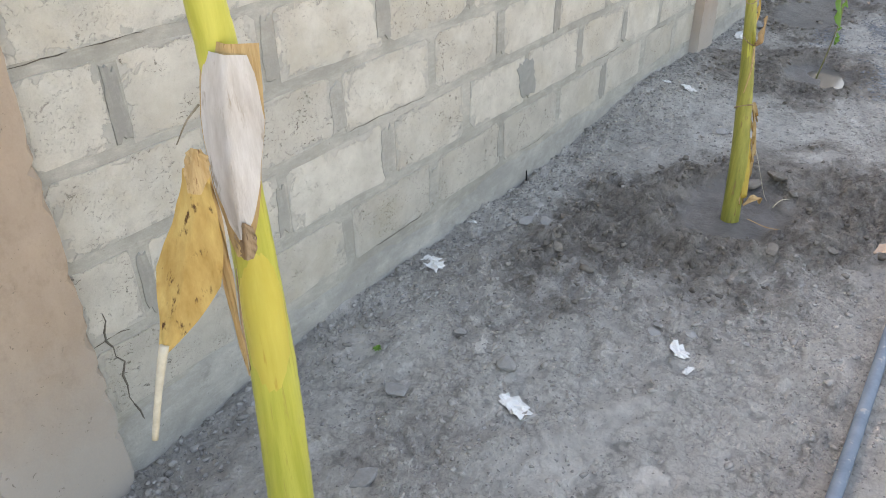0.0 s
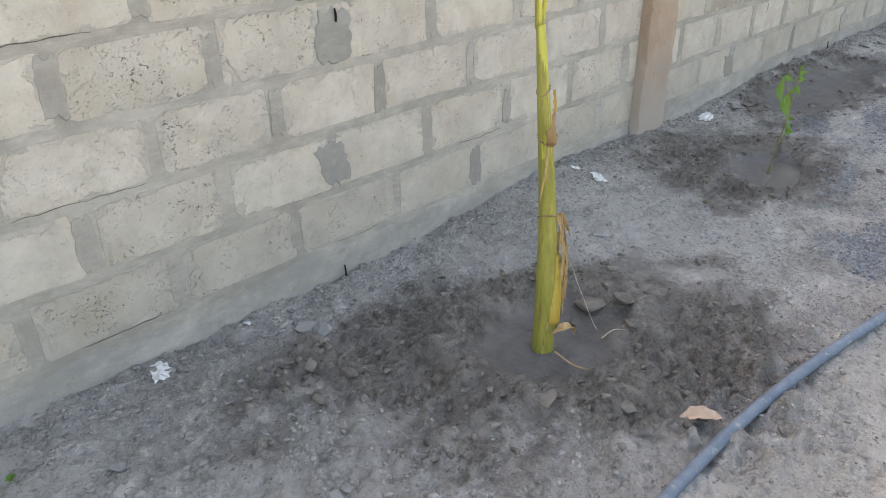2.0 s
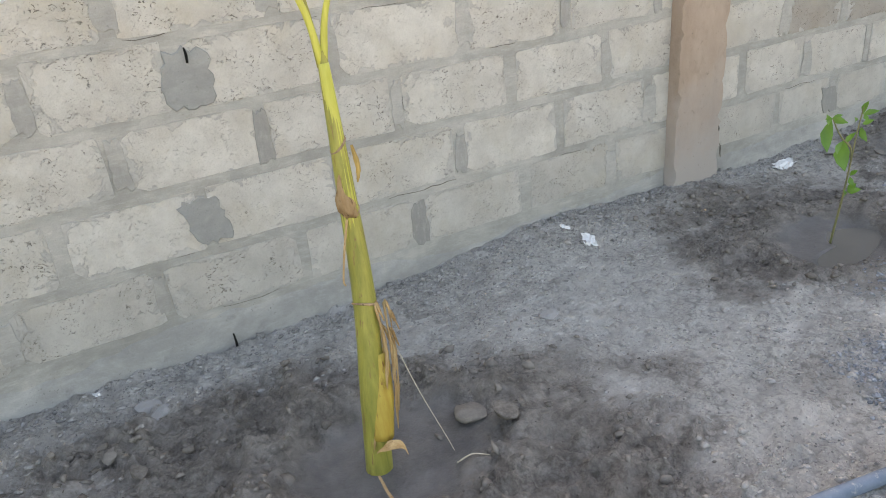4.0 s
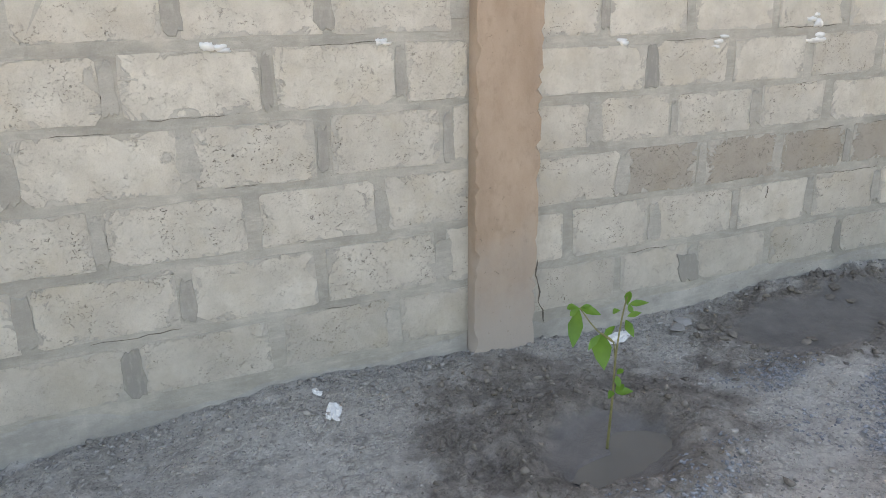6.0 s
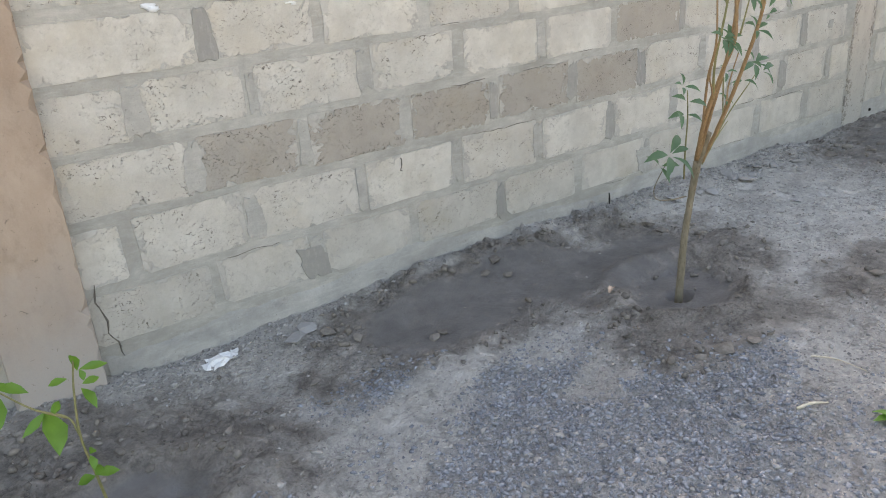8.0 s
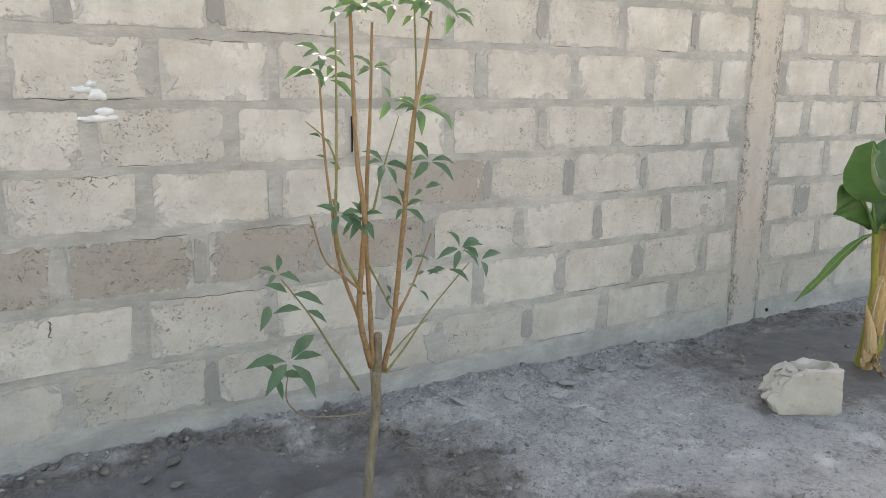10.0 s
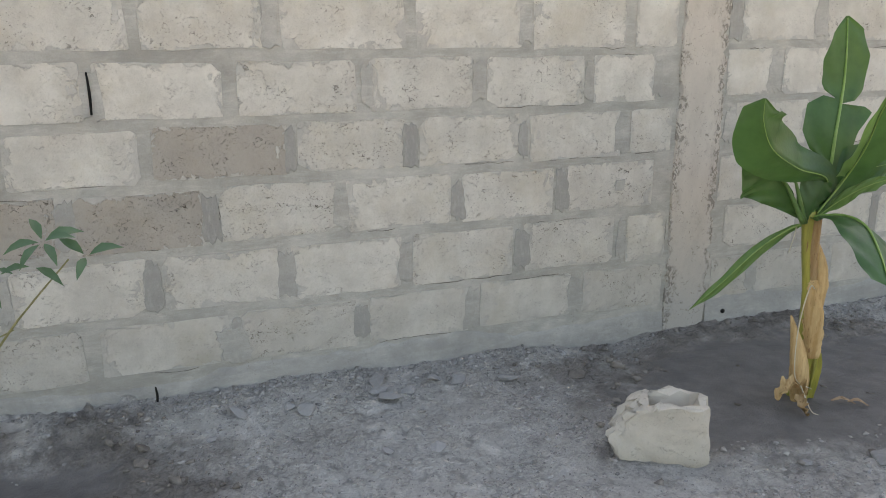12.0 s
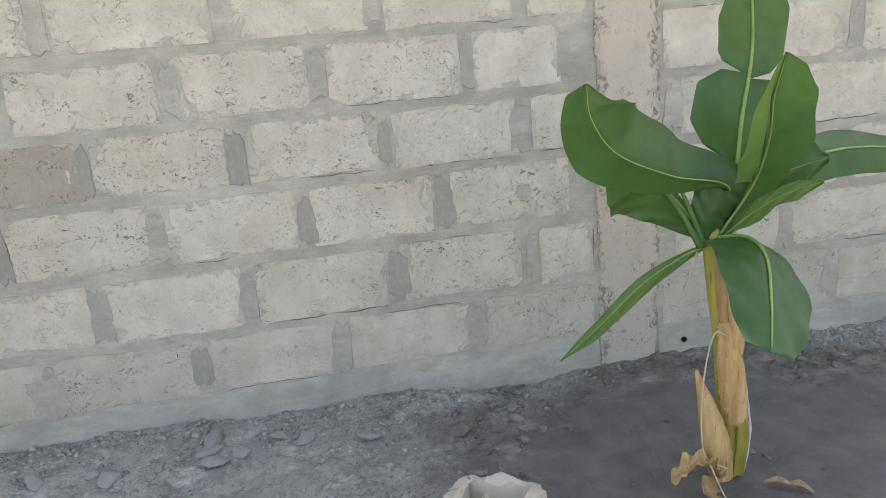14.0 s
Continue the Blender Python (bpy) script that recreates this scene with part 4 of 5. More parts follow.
    part("fibre", tube(bmesh.new(), smooth_line([(2.335, -0.97, 0.30), (2.37, -1.01, 0.16), (2.42, -1.05, 0.0), (2.43, -1.07, -0.04)], 6), [0.0014, 0.0012, 0.0008], 5), STRAW, root, "thin hanging fibre")
    for pts, mat in (([(2.300, -0.84, 1.06), (2.278, -0.845, 1.18), (2.235, -0.855, 1.28), (2.185, -0.86, 1.36), (2.12, -0.88, 1.50), (2.05, -0.9, 1.62)], STEM),
                     ([(2.306, -0.84, 1.06), (2.325, -0.845, 1.17), (2.362, -0.853, 1.26), (2.41, -0.86, 1.305), (2.452, -0.865, 1.312)], STEM),
                     ([(2.300, -0.83, 1.05), (2.288, -0.83, 1.17), (2.27, -0.83, 1.28), (2.25, -0.835, 1.40), (2.245, -0.84, 1.55)], STEM_GREEN)):
        part("leaf_stalk", tube(bmesh.new(), smooth_line(pts, 7), [0.0105, 0.008, 0.0055, 0.004], 10, 0.75), mat, root)
    leaf_part("rolled_leaf", root, [(2.285, -0.83, 1.20), (2.262, -0.832, 1.30), (2.245, -0.838, 1.42), (2.235, -0.84, 1.62)], [0.004, 0.014, 0.022, 0.006], BANANA_LEAF, "rolled young green leaf", 0.003, fold=65, up=(0.3, 1, 0))
    leaf_part("leaf", root, [(2.05, -0.9, 1.62), (1.95, -0.95, 1.74), (1.8, -1.0, 1.78), (1.66, -1.05, 1.70)], [0.01, 0.08, 0.09, 0.01], BANANA_LEAF, "", 0.005)
    return root


def banana_leafy():
    """The leafy banana near the pale pillar."""
    root = thing("banana_plant", (0, 0, 0), "leafy green banana plant with dry straw sheaths round its foot", "banana plant")
    gz = ground_z(9.51, -0.826)
    rng = random.Random(8)
    part("pseudostem", tube(bmesh.new(), smooth_line([(9.515, -0.81, gz - 0.03), (9.512, -0.83, 0.2), (9.480, -0.842, 0.42), (9.455, -0.835, 0.58), (9.449, -0.830, 0.72)], 7), [0.046, 0.038, 0.025, 0.019, 0.024], 16, wobble=0.02), STEM_GREEN, root)
    part("leaf_base", tube(bmesh.new(), smooth_line([(9.478, -0.86, 0.44), (9.468, -0.855, 0.58), (9.472, -0.85, 0.71)], 5), [0.016, 0.018, 0.018], 10, 0.8), ROTTEN_TAN, root, "brown dry leaf base")
    part("dry_sheath", tube(bmesh.new(), smooth_line([(9.516, -0.845, 0.16), (9.512, -0.848, 0.24), (9.498, -0.852, 0.34), (9.488, -0.852, 0.43), (9.482, -0.85, 0.47)], 6), [0.036, 0.040, 0.036, 0.031, 0.026], 14, wobble=0.10, rng=rng), SHEATH_DRY, root, "straw-brown dry sheath round the stem")
    part("dry_flap", tube(bmesh.new(), smooth_line([(9.504, -0.868, 0.37), (9.506, -0.872, 0.46), (9.494, -0.868, 0.54), (9.478, -0.862, 0.60)], 6), [0.022, 0.026, 0.018, 0.006], 10, 0.75, 0.10, rng), SHEATH_DRY, root, "loose tan flap of dry sheath")
    part("dry_sheath", tube(bmesh.new(), smooth_line([(9.488, -0.845, gz - 0.01), (9.460, -0.862, 0.08), (9.436, -0.868, 0.18), (9.415, -0.86, 0.27), (9.400, -0.85, 0.335)], 6), [0.034, 0.044, 0.036, 0.018, 0.004], 12, 0.7, 0.05, rng), SHEATH_DRY, root, "pointed straw-coloured dry sheath")
    part("dry_edge", blade(bmesh.new(), smooth_line([(9.556, -0.845, gz), (9.568, -0.85, 0.10), (9.560, -0.85, 0.19), (9.548, -0.85, 0.28)], 6), [0.006, 0.010, 0.009, 0.003], 45, (0.2, 1, 0), 3, 0.003, rng), SHEATH_PALE, root, "pale dry sheath edge")
    part("green_sheath", blade(bmesh.new(), smooth_line([(9.530, -0.852, gz), (9.530, -0.866, 0.07), (9.528, -0.874, 0.13), (9.524, -0.876, 0.18)], 5), [0.016, 0.018, 0.018, 0.012], -30, (0.2, 1, 0), 4, 0.001, rng), STEM_GREEN, root, "spotted yellow-green inner sheath")
    for pts in ([(9.465, -0.88, 0.44), (9.425, -0.90, 0.46), (9.405, -0.90, 0.40), (9.395, -0.895, 0.30), (9.39, -0.90, 0.18), (9.40, -0.91, 0.10), (9.45, -0.935, 0.07)],
                [(9.40, -0.93, 0.09), (9.43, -0.96, 0.0), (9.455, -0.975, gz)], [(9.43, -0.80, 0.66), (9.40, -0.82, 0.62), (9.385, -0.82, 0.57)]):
        part("fibre", tube(bmesh.new(), smooth_line(pts, 6), [0.0026, 0.0022, 0.0015], 6), STRAW, root, "pale dry dangling fibre")
    part("shrivelled_leaf", blade(bmesh.new(), smooth_line([(9.45, -0.90, 0.02), (9.385, -0.92, 0.085), (9.335, -0.93, 0.085), (9.295, -0.93, 0.05)], 6), [0.014, 0.040, 0.036, 0.010], 45, cols=4, ripple=0.014, rng=rng), SHEATH_DRY, root, "shrivelled straw-coloured leaf at the foot")
    part("shrivelled_leaf", blade(bmesh.new(), smooth_line([(9.40, -0.925, 0.05), (9.385, -0.955, 0.02), (9.40, -0.975, gz + 0.005)], 6), [0.020, 0.030, 0.008], 40, cols=3, ripple=0.010, rng=rng), ROTTEN_TAN, root, "shrivelled brown leaf at the foot")
    for x, y, dx in ((9.57, -0.92, 0.07), (9.62, -0.95, 0.05)):
        part("fallen_leaf", blade(bmesh.new(), smooth_line([(x, y, gz + 0.012), (x + dx * 0.5, y - 0.02, gz + 0.022), (x + dx, y - 0.05, gz + 0.008)], 5), [0.005, 0.016, 0.004], 20, cols=3, rng=rng), ROTTEN, root, "small dry leaf on the mud")
    torn_leaf(root, [(9.447, -0.840, 0.704), (9.505, -0.840, 0.839), (9.528, -0.830, 0.998), (9.570, -0.800, 1.152), (9.571, -0.795, 1.273), (9.562, -0.790, 1.395)], ((0, 0.012), (0.06, 0.05), (0.12, 0.12), (0.20, 0.125), (0.27, 0.05), (0.28, 0.02), (0.29, 0.085), (0.36, 0.130), (0.46, 0.125), (0.525, 0.07), (0.535, 0.004), (0.545, 0.07), (0.58, 0.088), (0.74, 0.084), (0.90, 0.05), (1, 0.004)),
              ((0, 0.012), (0.08, 0.06), (0.20, 0.085), (0.30, 0.075), (0.40, 0.09), (0.49, 0.125), (0.515, 0.09), (0.525, 0.004), (0.535, 0.05), (0.58, 0.080), (0.74, 0.092), (0.90, 0.065), (1, 0.004)), BANANA_LEAF,
              "broad upright green leaf torn across in lobes", (6, -6), sweep=0.22, rib=0.0075)
    torn_leaf(root, [(9.444, -0.840, 0.696), (9.474, -0.870, 0.835), (9.300, -0.910, 0.893), (9.141, -0.955, 0.969), (9.069, -0.980, 1.058), (9.054, -0.990, 1.139)], ((0, 0.006), (0.25, 0.02), (0.45, 0.085), (0.62, 0.120), (0.80, 0.090), (0.93, 0.065), (1, 0.004)), ((0, 0.006), (0.2, 0.06), (0.45, 0.125), (0.65, 0.135), (0.85, 0.075), (1, 0.004)), BANANA_LEAF,
              "broad arching green leaf folded along its rib", (-48, -18), sweep=-0.05, rib=0.0025)
    torn_leaf(root, [(9.439, -0.820, 0.700), (9.355, -0.810, 0.810), (9.282, -0.800, 0.882), (9.180, -0.790, 0.922)], ((0, 0.02), (0.3, 0.10), (0.6, 0.15), (0.85, 0.11), (1, 0.004)), ((0, 0.006), (0.4, 0.04), (0.8, 0.03), (1, 0.004)), BANANA_LEAF,
              "dark green leaf hanging under another", (-12, -40), sweep=0.1, rib=0.005, bend=-10, ripple=0.008)
    torn_leaf(root, [(9.464, -0.850, 0.714), (9.518, -0.900, 0.840), (9.505, -0.980, 0.959), (9.469, -1.050, 1.075), (9.461, -1.100, 1.173)], ((0, 0.004), (0.3, 0.010), (0.5, 0.014), (1, 0.003)), ((0, 0.006), (0.30, 0.055), (0.52, 0.098), (0.80, 0.085), (0.95, 0.045), (1, 0.004)), BANANA_LEAF,
              "upright young leaf half unrolled", (10, 12), sweep=0.05, rib=0.0035)
    torn_leaf(root, [(9.464, -0.850, 0.714), (9.518, -0.900, 0.840), (9.505, -0.980, 0.959), (9.469, -1.050, 1.075), (9.461, -1.100, 1.173)], ((0, 0.004), (0.28, 0.010), (0.34, 0.062), (0.58, 0.085), (0.80, 0.035), (1, 0.003)), ((0, 0.002), (1, 0.002)), BANANA_UNDER,
              "pale rolled half of a young leaf", (14, 0), sweep=-0.35, rib=0, bend=10)
    torn_leaf(root, [(9.473, -0.840, 0.711), (9.537, -0.860, 0.806), (9.611, -0.900, 0.867), (9.700, -0.940, 0.898)], ((0, 0.01), (0.35, 0.075), (0.6, 0.105), (0.85, 0.08), (1, 0.01)), ((0, 0.006), (0.4, 0.045), (0.8, 0.045), (1, 0.006)), BANANA_LEAF,
              "dark green leaf behind the crown", (-8, -12), sweep=0.1, rib=0.002, ripple=0.008)
    torn_leaf(root, [(9.471, -0.850, 0.704), (9.516, -0.890, 0.762), (9.575, -0.940, 0.818), (9.658, -0.980, 0.852)], ((0, 0.006), (0.4, 0.025), (0.8, 0.022), (1, 0.004)), ((0, 0.006), (0.35, 0.035), (0.55, 0.020), (0.75, 0.030), (1, 0.004)), BANANA_UNDER,
              "short pale yellow-green ragged leaf", (15, -25), sweep=0.2, rib=0.002, ripple=0.007)
    torn_leaf(root, [(9.430, -0.845, 0.689), (9.431, -0.860, 0.754), (9.456, -0.875, 0.832)], ((0, 0.026), (0.4, 0.055), (0.8, 0.07), (1, 0.03)), ((0, 0.026), (0.4, 0.045), (0.8, 0.06), (1, 0.03)), BANANA_LEAF,
              "dark sheathing base of the crown leaves", (-25, -25), rib=0)
    for pts in ([(9.425, -0.840, 0.680), (9.385, -0.840, 0.779), (9.347, -0.845, 0.860)], [(9.411, -0.845, 0.682), (9.363, -0.830, 0.779), (9.300, -0.825, 0.868)]):
        part("leaf_stalk", tube(bmesh.new(), smooth_line(pts, 6), [0.010, 0.007, 0.004], 8), BANANA_UNDER, root, "pale green leaf stalk")
    torn_leaf(root, [(9.44, -0.815, 0.67), (9.395, -0.79, 0.645), (9.284, -0.774, 0.578), (9.17, -0.735, 0.455), (9.070, -0.692, 0.350)], ((0, 0.006), (0.25, 0.018), (0.5, 0.030), (0.8, 0.024), (1, 0.002)), ((0, 0.006), (0.25, 0.012), (0.5, 0.022), (0.8, 0.016), (1, 0.002)), BANANA_UNDER,
              "narrow drooping pale green leaf", (-15, -35), rib=0.003)
    torn_leaf(root, [(9.452, -0.84, 0.70), (9.475, -0.95, 0.725), (9.448, -1.07, 0.715), (9.385, -1.19, 0.655), (9.325, -1.285, 0.585)], ((0, 0.01), (0.15, 0.035), (0.42, 0.085), (0.65, 0.115), (0.85, 0.095), (0.97, 0.06), (1, 0.01)),
              ((0, 0.015), (0.08, 0.06), (0.22, 0.125), (0.5, 0.12), (0.8, 0.085), (0.97, 0.055), (1, 0.01)), BANANA_LEAF, "broad green leaf drooping towards the path", (-12, -14), (0.25, -0.45, 0.85), 0.12, 0.0065)
    leaf_part("leaf", root, [(9.46, -0.835, 0.71), (9.56, -0.83, 0.80), (9.70, -0.80, 0.86), (9.88, -0.77, 0.88), (10.08, -0.74, 0.85), (10.24, -0.72, 0.76)], [0.012, 0.04, 0.065, 0.078, 0.065, 0.012], BANANA_LEAF,
              "long green leaf reaching sideways along the wall", 0.006, fold=-20, up=(0, -0.75, 0.6), cols=4, ripple=0.006)
    return root


banana_tall()
banana_young()
banana_leafy()


def small_leaf(bm, at, way, size, rng, width=0.30, droop=0.25, across=None, face=0.0):
    """One pointed leaf of eight faces with a bent rib."""
    way = way.normalized()
    side = way.cross(Vector((rng.uniform(-0.4, 0.4), face + rng.uniform(-0.3, 0.3), 1))).normalized()
    if across:
        side = (Vector(across) - way * way.dot(Vector(across))).normalized()
    up = side.cross(way).normalized()
    rows = []
    for f, w in ((0.0, 0.02), (0.22, 0.62), (0.45, 1.0), (0.72, 0.72), (1.0, 0.02)):
        c = at + way * size * f + up * size * (0.12 * math.sin(f * 3.1)) - Vector((0, 0, droop * size * f * f))
        h = side * size * width * w
        rows.append([bm.verts.new(c - h + up * size * 0.07 * w), bm.verts.new(c), bm.verts.new(c + h + up * size * 0.07 * w)])
    for a, b in zip(rows, rows[1:]):
        bm.faces.new((a[0], a[1], b[1], b[0]))
        bm.faces.new((a[1], a[2], b[2], b[1]))


def leaf_cluster(parent, at, count, size, mat, rng):
    """A loose tuft of narrow leaves round a shoot, each a part of its own."""
    first = rng.uniform(0, 6.28)
    for i in range(count):
        a = first + i * math.tau / count + rng.uniform(-0.45, 0.45)
        way = Vector((math.cos(a), 0.55 * math.sin(a) - 0.2, 0.55 * math.sin(a) + rng.uniform(-0.35, 0.30)))
        bm = bmesh.new()
        small_leaf(bm, Vector(at) + way * size * 0.10, way, size * rng.uniform(0.68, 1.05), rng, 0.165, 0.16, None, -0.9)
        part("leaf", bm, mat, parent)


def shrub():
    root = thing("shrub", (0, 0, 0), "slender young shrub with tan stems and toothed dark green leaves", "shrub")
    gz = ground_z(6.71, -0.875)
    fork = (6.730, -0.925, 0.516)
    part("trunk", tube(bmesh.new(), smooth_line([(6.705, -0.885, gz - 0.03), (6.722, -0.885, 0.15), (6.745, -0.89, 0.35), fork], 7), [0.018, 0.0145, 0.0135, 0.016], 10, wobble=0.05), BARK_OLD, root, "grey-brown trunk")
    part("cut_stump", tube(bmesh.new(), smooth_line([(6.739, -0.915, 0.493), (6.725, -0.952, 0.579), (6.714, -0.981, 0.647)], 4), [0.015, 0.013, 0.012], 9, wobble=0.06), BARK_OLD, root, "short cut stump with a dark end")
    stems = (
        (BARK, 0.0115, [(6.714, -0.931, 0.530), (6.644, -1.013, 0.720), (6.618, -1.097, 0.916), (6.603, -1.146, 1.030), (6.581, -1.155, 1.174), (6.574, -1.155, 1.350), (6.570, -1.155, 1.520)]),
        (BARK, 0.0095, [(6.720, -0.931, 0.529), (6.672, -1.020, 0.751), (6.625, -1.105, 0.962), (6.617, -1.137, 1.143), (6.629, -1.131, 1.282), (6.640, -1.125, 1.500)]),
        (BARK, 0.0105, [(6.757, -0.922, 0.510), (6.756, -0.992, 0.664), (6.731, -1.085, 0.871), (6.714, -1.165, 1.097), (6.729, -1.168, 1.254), (6.759, -1.172, 1.407), (6.778, -1.175, 1.530)]),
        (TWIG, 0.006, [(6.722, -1.155, 1.110), (6.746, -1.145, 1.239), (6.758, -1.135, 1.352), (6.757, -1.125, 1.547)]),
        (BARK, 0.007, [(6.702, -0.950, 0.573), (6.650, -1.000, 0.699), (6.562, -1.077, 0.888), (6.525, -1.130, 1.019), (6.504, -1.139, 1.175), (6.496, -1.135, 1.363)]),
        (TWIG, 0.006, [(6.628, -1.053, 0.813), (6.540, -1.120, 0.958), (6.522, -1.165, 1.149), (6.524, -1.170, 1.311), (6.523, -1.175, 1.491)]),
        (TWIG, 0.004, [(6.625, -1.149, 1.036), (6.652, -1.155, 1.143), (6.697, -1.155, 1.275)]),
        (BARK, 0.005, [(6.645, -1.044, 0.793), (6.569, -1.089, 0.859), (6.499, -1.133, 0.921), (6.440, -1.202, 1.043)]),
        (BARK, 0.006, [(6.761, -1.000, 0.691), (6.814, -0.978, 0.755), (6.859, -0.949, 0.803), (6.906, -0.950, 0.922)]),
        (TWIG, 0.005, [(6.767, -0.917, 0.497), (6.845, -0.909, 0.572), (6.923, -0.911, 0.670), (7.052, -0.933, 0.813)]),
        (TWIG, 0.004, [(6.770, -0.944, 0.560), (6.839, -0.939, 0.618), (6.911, -0.921, 0.647)]),
        (TWIG, 0.005, [(6.687, -0.897, 0.451), (6.577, -0.984, 0.615), (6.483, -1.062, 0.757), (6.385, -1.133, 0.884)]),
        (BARK_OLD, 0.004, [(6.733, -0.875, 0.359), (6.624, -0.890, 0.376), (6.511, -0.911, 0.413), (6.444, -0.958, 0.489), (6.430, -1.019, 0.596)]),
        (TWIG, 0.004, [(6.643, -1.082, 0.880), (6.732, -1.023, 0.743), (6.756, -1.012, 0.717)]),
        (TWIG, 0.004, [(6.533, -1.155, 1.148), (6.507, -1.145, 1.217), (6.458, -1.135, 1.264)]),
    )
    rng = random.Random(12)
    for mat, r, pts in stems:
        part("branch", tube(bmesh.new(), smooth_line(pts, 6), [r * 0.85, r * 0.66, r * 0.52, r * 0.36], 7, wobble=0.12, rng=rng), mat, root)
    low = (((7.006, -0.956, 0.867), 6, 0.087), ((7.092, -0.935, 0.818), 3, 0.080), ((6.973, -0.929, 0.803), 2, 0.075), ((6.379, -1.119, 0.896), 4, 0.060), ((6.410, -1.115, 0.840), 2, 0.080), ((6.461, -1.069, 0.780), 2, 0.077), ((6.363, -1.105, 0.818), 1, 0.100), ((6.429, -1.035, 0.633), 5, 0.113), ((6.399, -1.018, 0.593), 3, 0.070), ((6.848, -0.941, 0.854), 3, 0.047), ((6.897, -0.929, 0.803), 2, 0.042), ((6.876, -0.925, 0.748), 2, 0.043), ((6.729, -1.037, 0.777), 3, 0.037))
    middle = (((6.655, -1.155, 1.157), 6, 0.070), ((6.786, -1.155, 1.159), 6, 0.070), ((6.769, -1.155, 1.086), 2, 0.050), ((6.713, -1.151, 1.040), 5, 0.063), ((6.533, -1.149, 1.035), 6, 0.060), ((6.605, -1.123, 1.022), 6, 0.063), ((6.571, -1.137, 1.009), 4, 0.050), ((6.512, -1.135, 1.168), 2, 0.037), ((6.499, -1.135, 1.223), 2, 0.033), ((6.752, -1.155, 1.296), 7, 0.070), ((6.810, -1.155, 1.289), 2, 0.063), ((6.676, -1.155, 1.313), 3, 0.060), ((6.624, -1.155, 1.391), 6, 0.063))
    top = (((6.505, -1.135, 1.418), 5, 0.067), ((6.513, -1.135, 1.366), 5, 0.075), ((6.469, -1.135, 1.389), 3, 0.060), ((6.600, -1.155, 1.537), 7, 0.070), ((6.545, -1.155, 1.516), 4, 0.070), ((6.690, -1.155, 1.543), 6, 0.070), ((6.784, -1.155, 1.559), 8, 0.075), ((6.850, -1.155, 1.533), 4, 0.080), ((6.744, -1.155, 1.519), 3, 0.060), ((6.565, -1.155, 1.602), 7, 0.075), ((6.645, -1.155, 1.640), 8, 0.075), ((6.752, -1.155, 1.636), 8, 0.075), ((6.529, -1.155, 1.568), 5, 0.070))
    for at, count, size in low + middle + top:
        leaf_cluster(root, at, count, size, SHRUB_LEAF, rng)
    return root


shrub()


def seedling():
    root = thing("seedling", (0, 0, 0), "small bright green seedling standing in a muddy puddle", "seedling")
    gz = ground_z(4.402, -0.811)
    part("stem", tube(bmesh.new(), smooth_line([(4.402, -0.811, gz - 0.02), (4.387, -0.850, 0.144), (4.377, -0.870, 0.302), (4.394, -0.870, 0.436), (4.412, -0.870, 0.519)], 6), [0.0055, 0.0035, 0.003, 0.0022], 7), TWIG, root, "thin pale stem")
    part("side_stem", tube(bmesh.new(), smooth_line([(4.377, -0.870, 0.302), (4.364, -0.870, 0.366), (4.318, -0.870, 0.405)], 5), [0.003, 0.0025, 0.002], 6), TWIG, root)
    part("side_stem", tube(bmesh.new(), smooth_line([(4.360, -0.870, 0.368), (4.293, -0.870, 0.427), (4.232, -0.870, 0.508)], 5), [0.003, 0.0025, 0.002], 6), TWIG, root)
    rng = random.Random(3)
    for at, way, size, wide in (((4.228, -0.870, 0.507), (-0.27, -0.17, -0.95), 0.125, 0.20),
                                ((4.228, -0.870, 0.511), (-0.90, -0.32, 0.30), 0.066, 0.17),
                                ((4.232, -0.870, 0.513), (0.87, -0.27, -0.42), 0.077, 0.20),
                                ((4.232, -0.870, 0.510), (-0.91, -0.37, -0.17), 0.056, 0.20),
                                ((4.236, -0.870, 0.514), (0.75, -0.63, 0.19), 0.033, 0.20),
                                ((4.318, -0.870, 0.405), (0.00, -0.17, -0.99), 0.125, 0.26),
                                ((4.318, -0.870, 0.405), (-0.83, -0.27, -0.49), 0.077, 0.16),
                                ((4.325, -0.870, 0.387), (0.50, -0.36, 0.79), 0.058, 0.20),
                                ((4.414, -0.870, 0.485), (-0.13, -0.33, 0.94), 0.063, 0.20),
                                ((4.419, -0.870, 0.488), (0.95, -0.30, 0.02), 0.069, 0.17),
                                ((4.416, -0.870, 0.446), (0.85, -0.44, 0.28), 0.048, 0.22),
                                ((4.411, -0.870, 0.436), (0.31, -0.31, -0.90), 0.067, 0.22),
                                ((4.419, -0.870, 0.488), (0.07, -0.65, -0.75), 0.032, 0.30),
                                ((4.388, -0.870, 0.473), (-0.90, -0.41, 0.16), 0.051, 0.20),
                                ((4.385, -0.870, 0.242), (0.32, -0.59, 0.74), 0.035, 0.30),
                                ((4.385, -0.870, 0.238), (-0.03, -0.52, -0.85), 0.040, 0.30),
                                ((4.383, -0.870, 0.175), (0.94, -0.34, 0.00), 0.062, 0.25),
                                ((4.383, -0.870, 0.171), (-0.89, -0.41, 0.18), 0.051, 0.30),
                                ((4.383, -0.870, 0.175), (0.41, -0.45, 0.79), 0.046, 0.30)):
        bm = bmesh.new()
        small_leaf(bm, Vector(at), Vector(way), size, rng, wide, 0.0, Vector(way).cross(Vector((0.45, 0.85, -0.2))))
        part("leaf", bm, SEED_LEAF, root)
    return root


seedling()


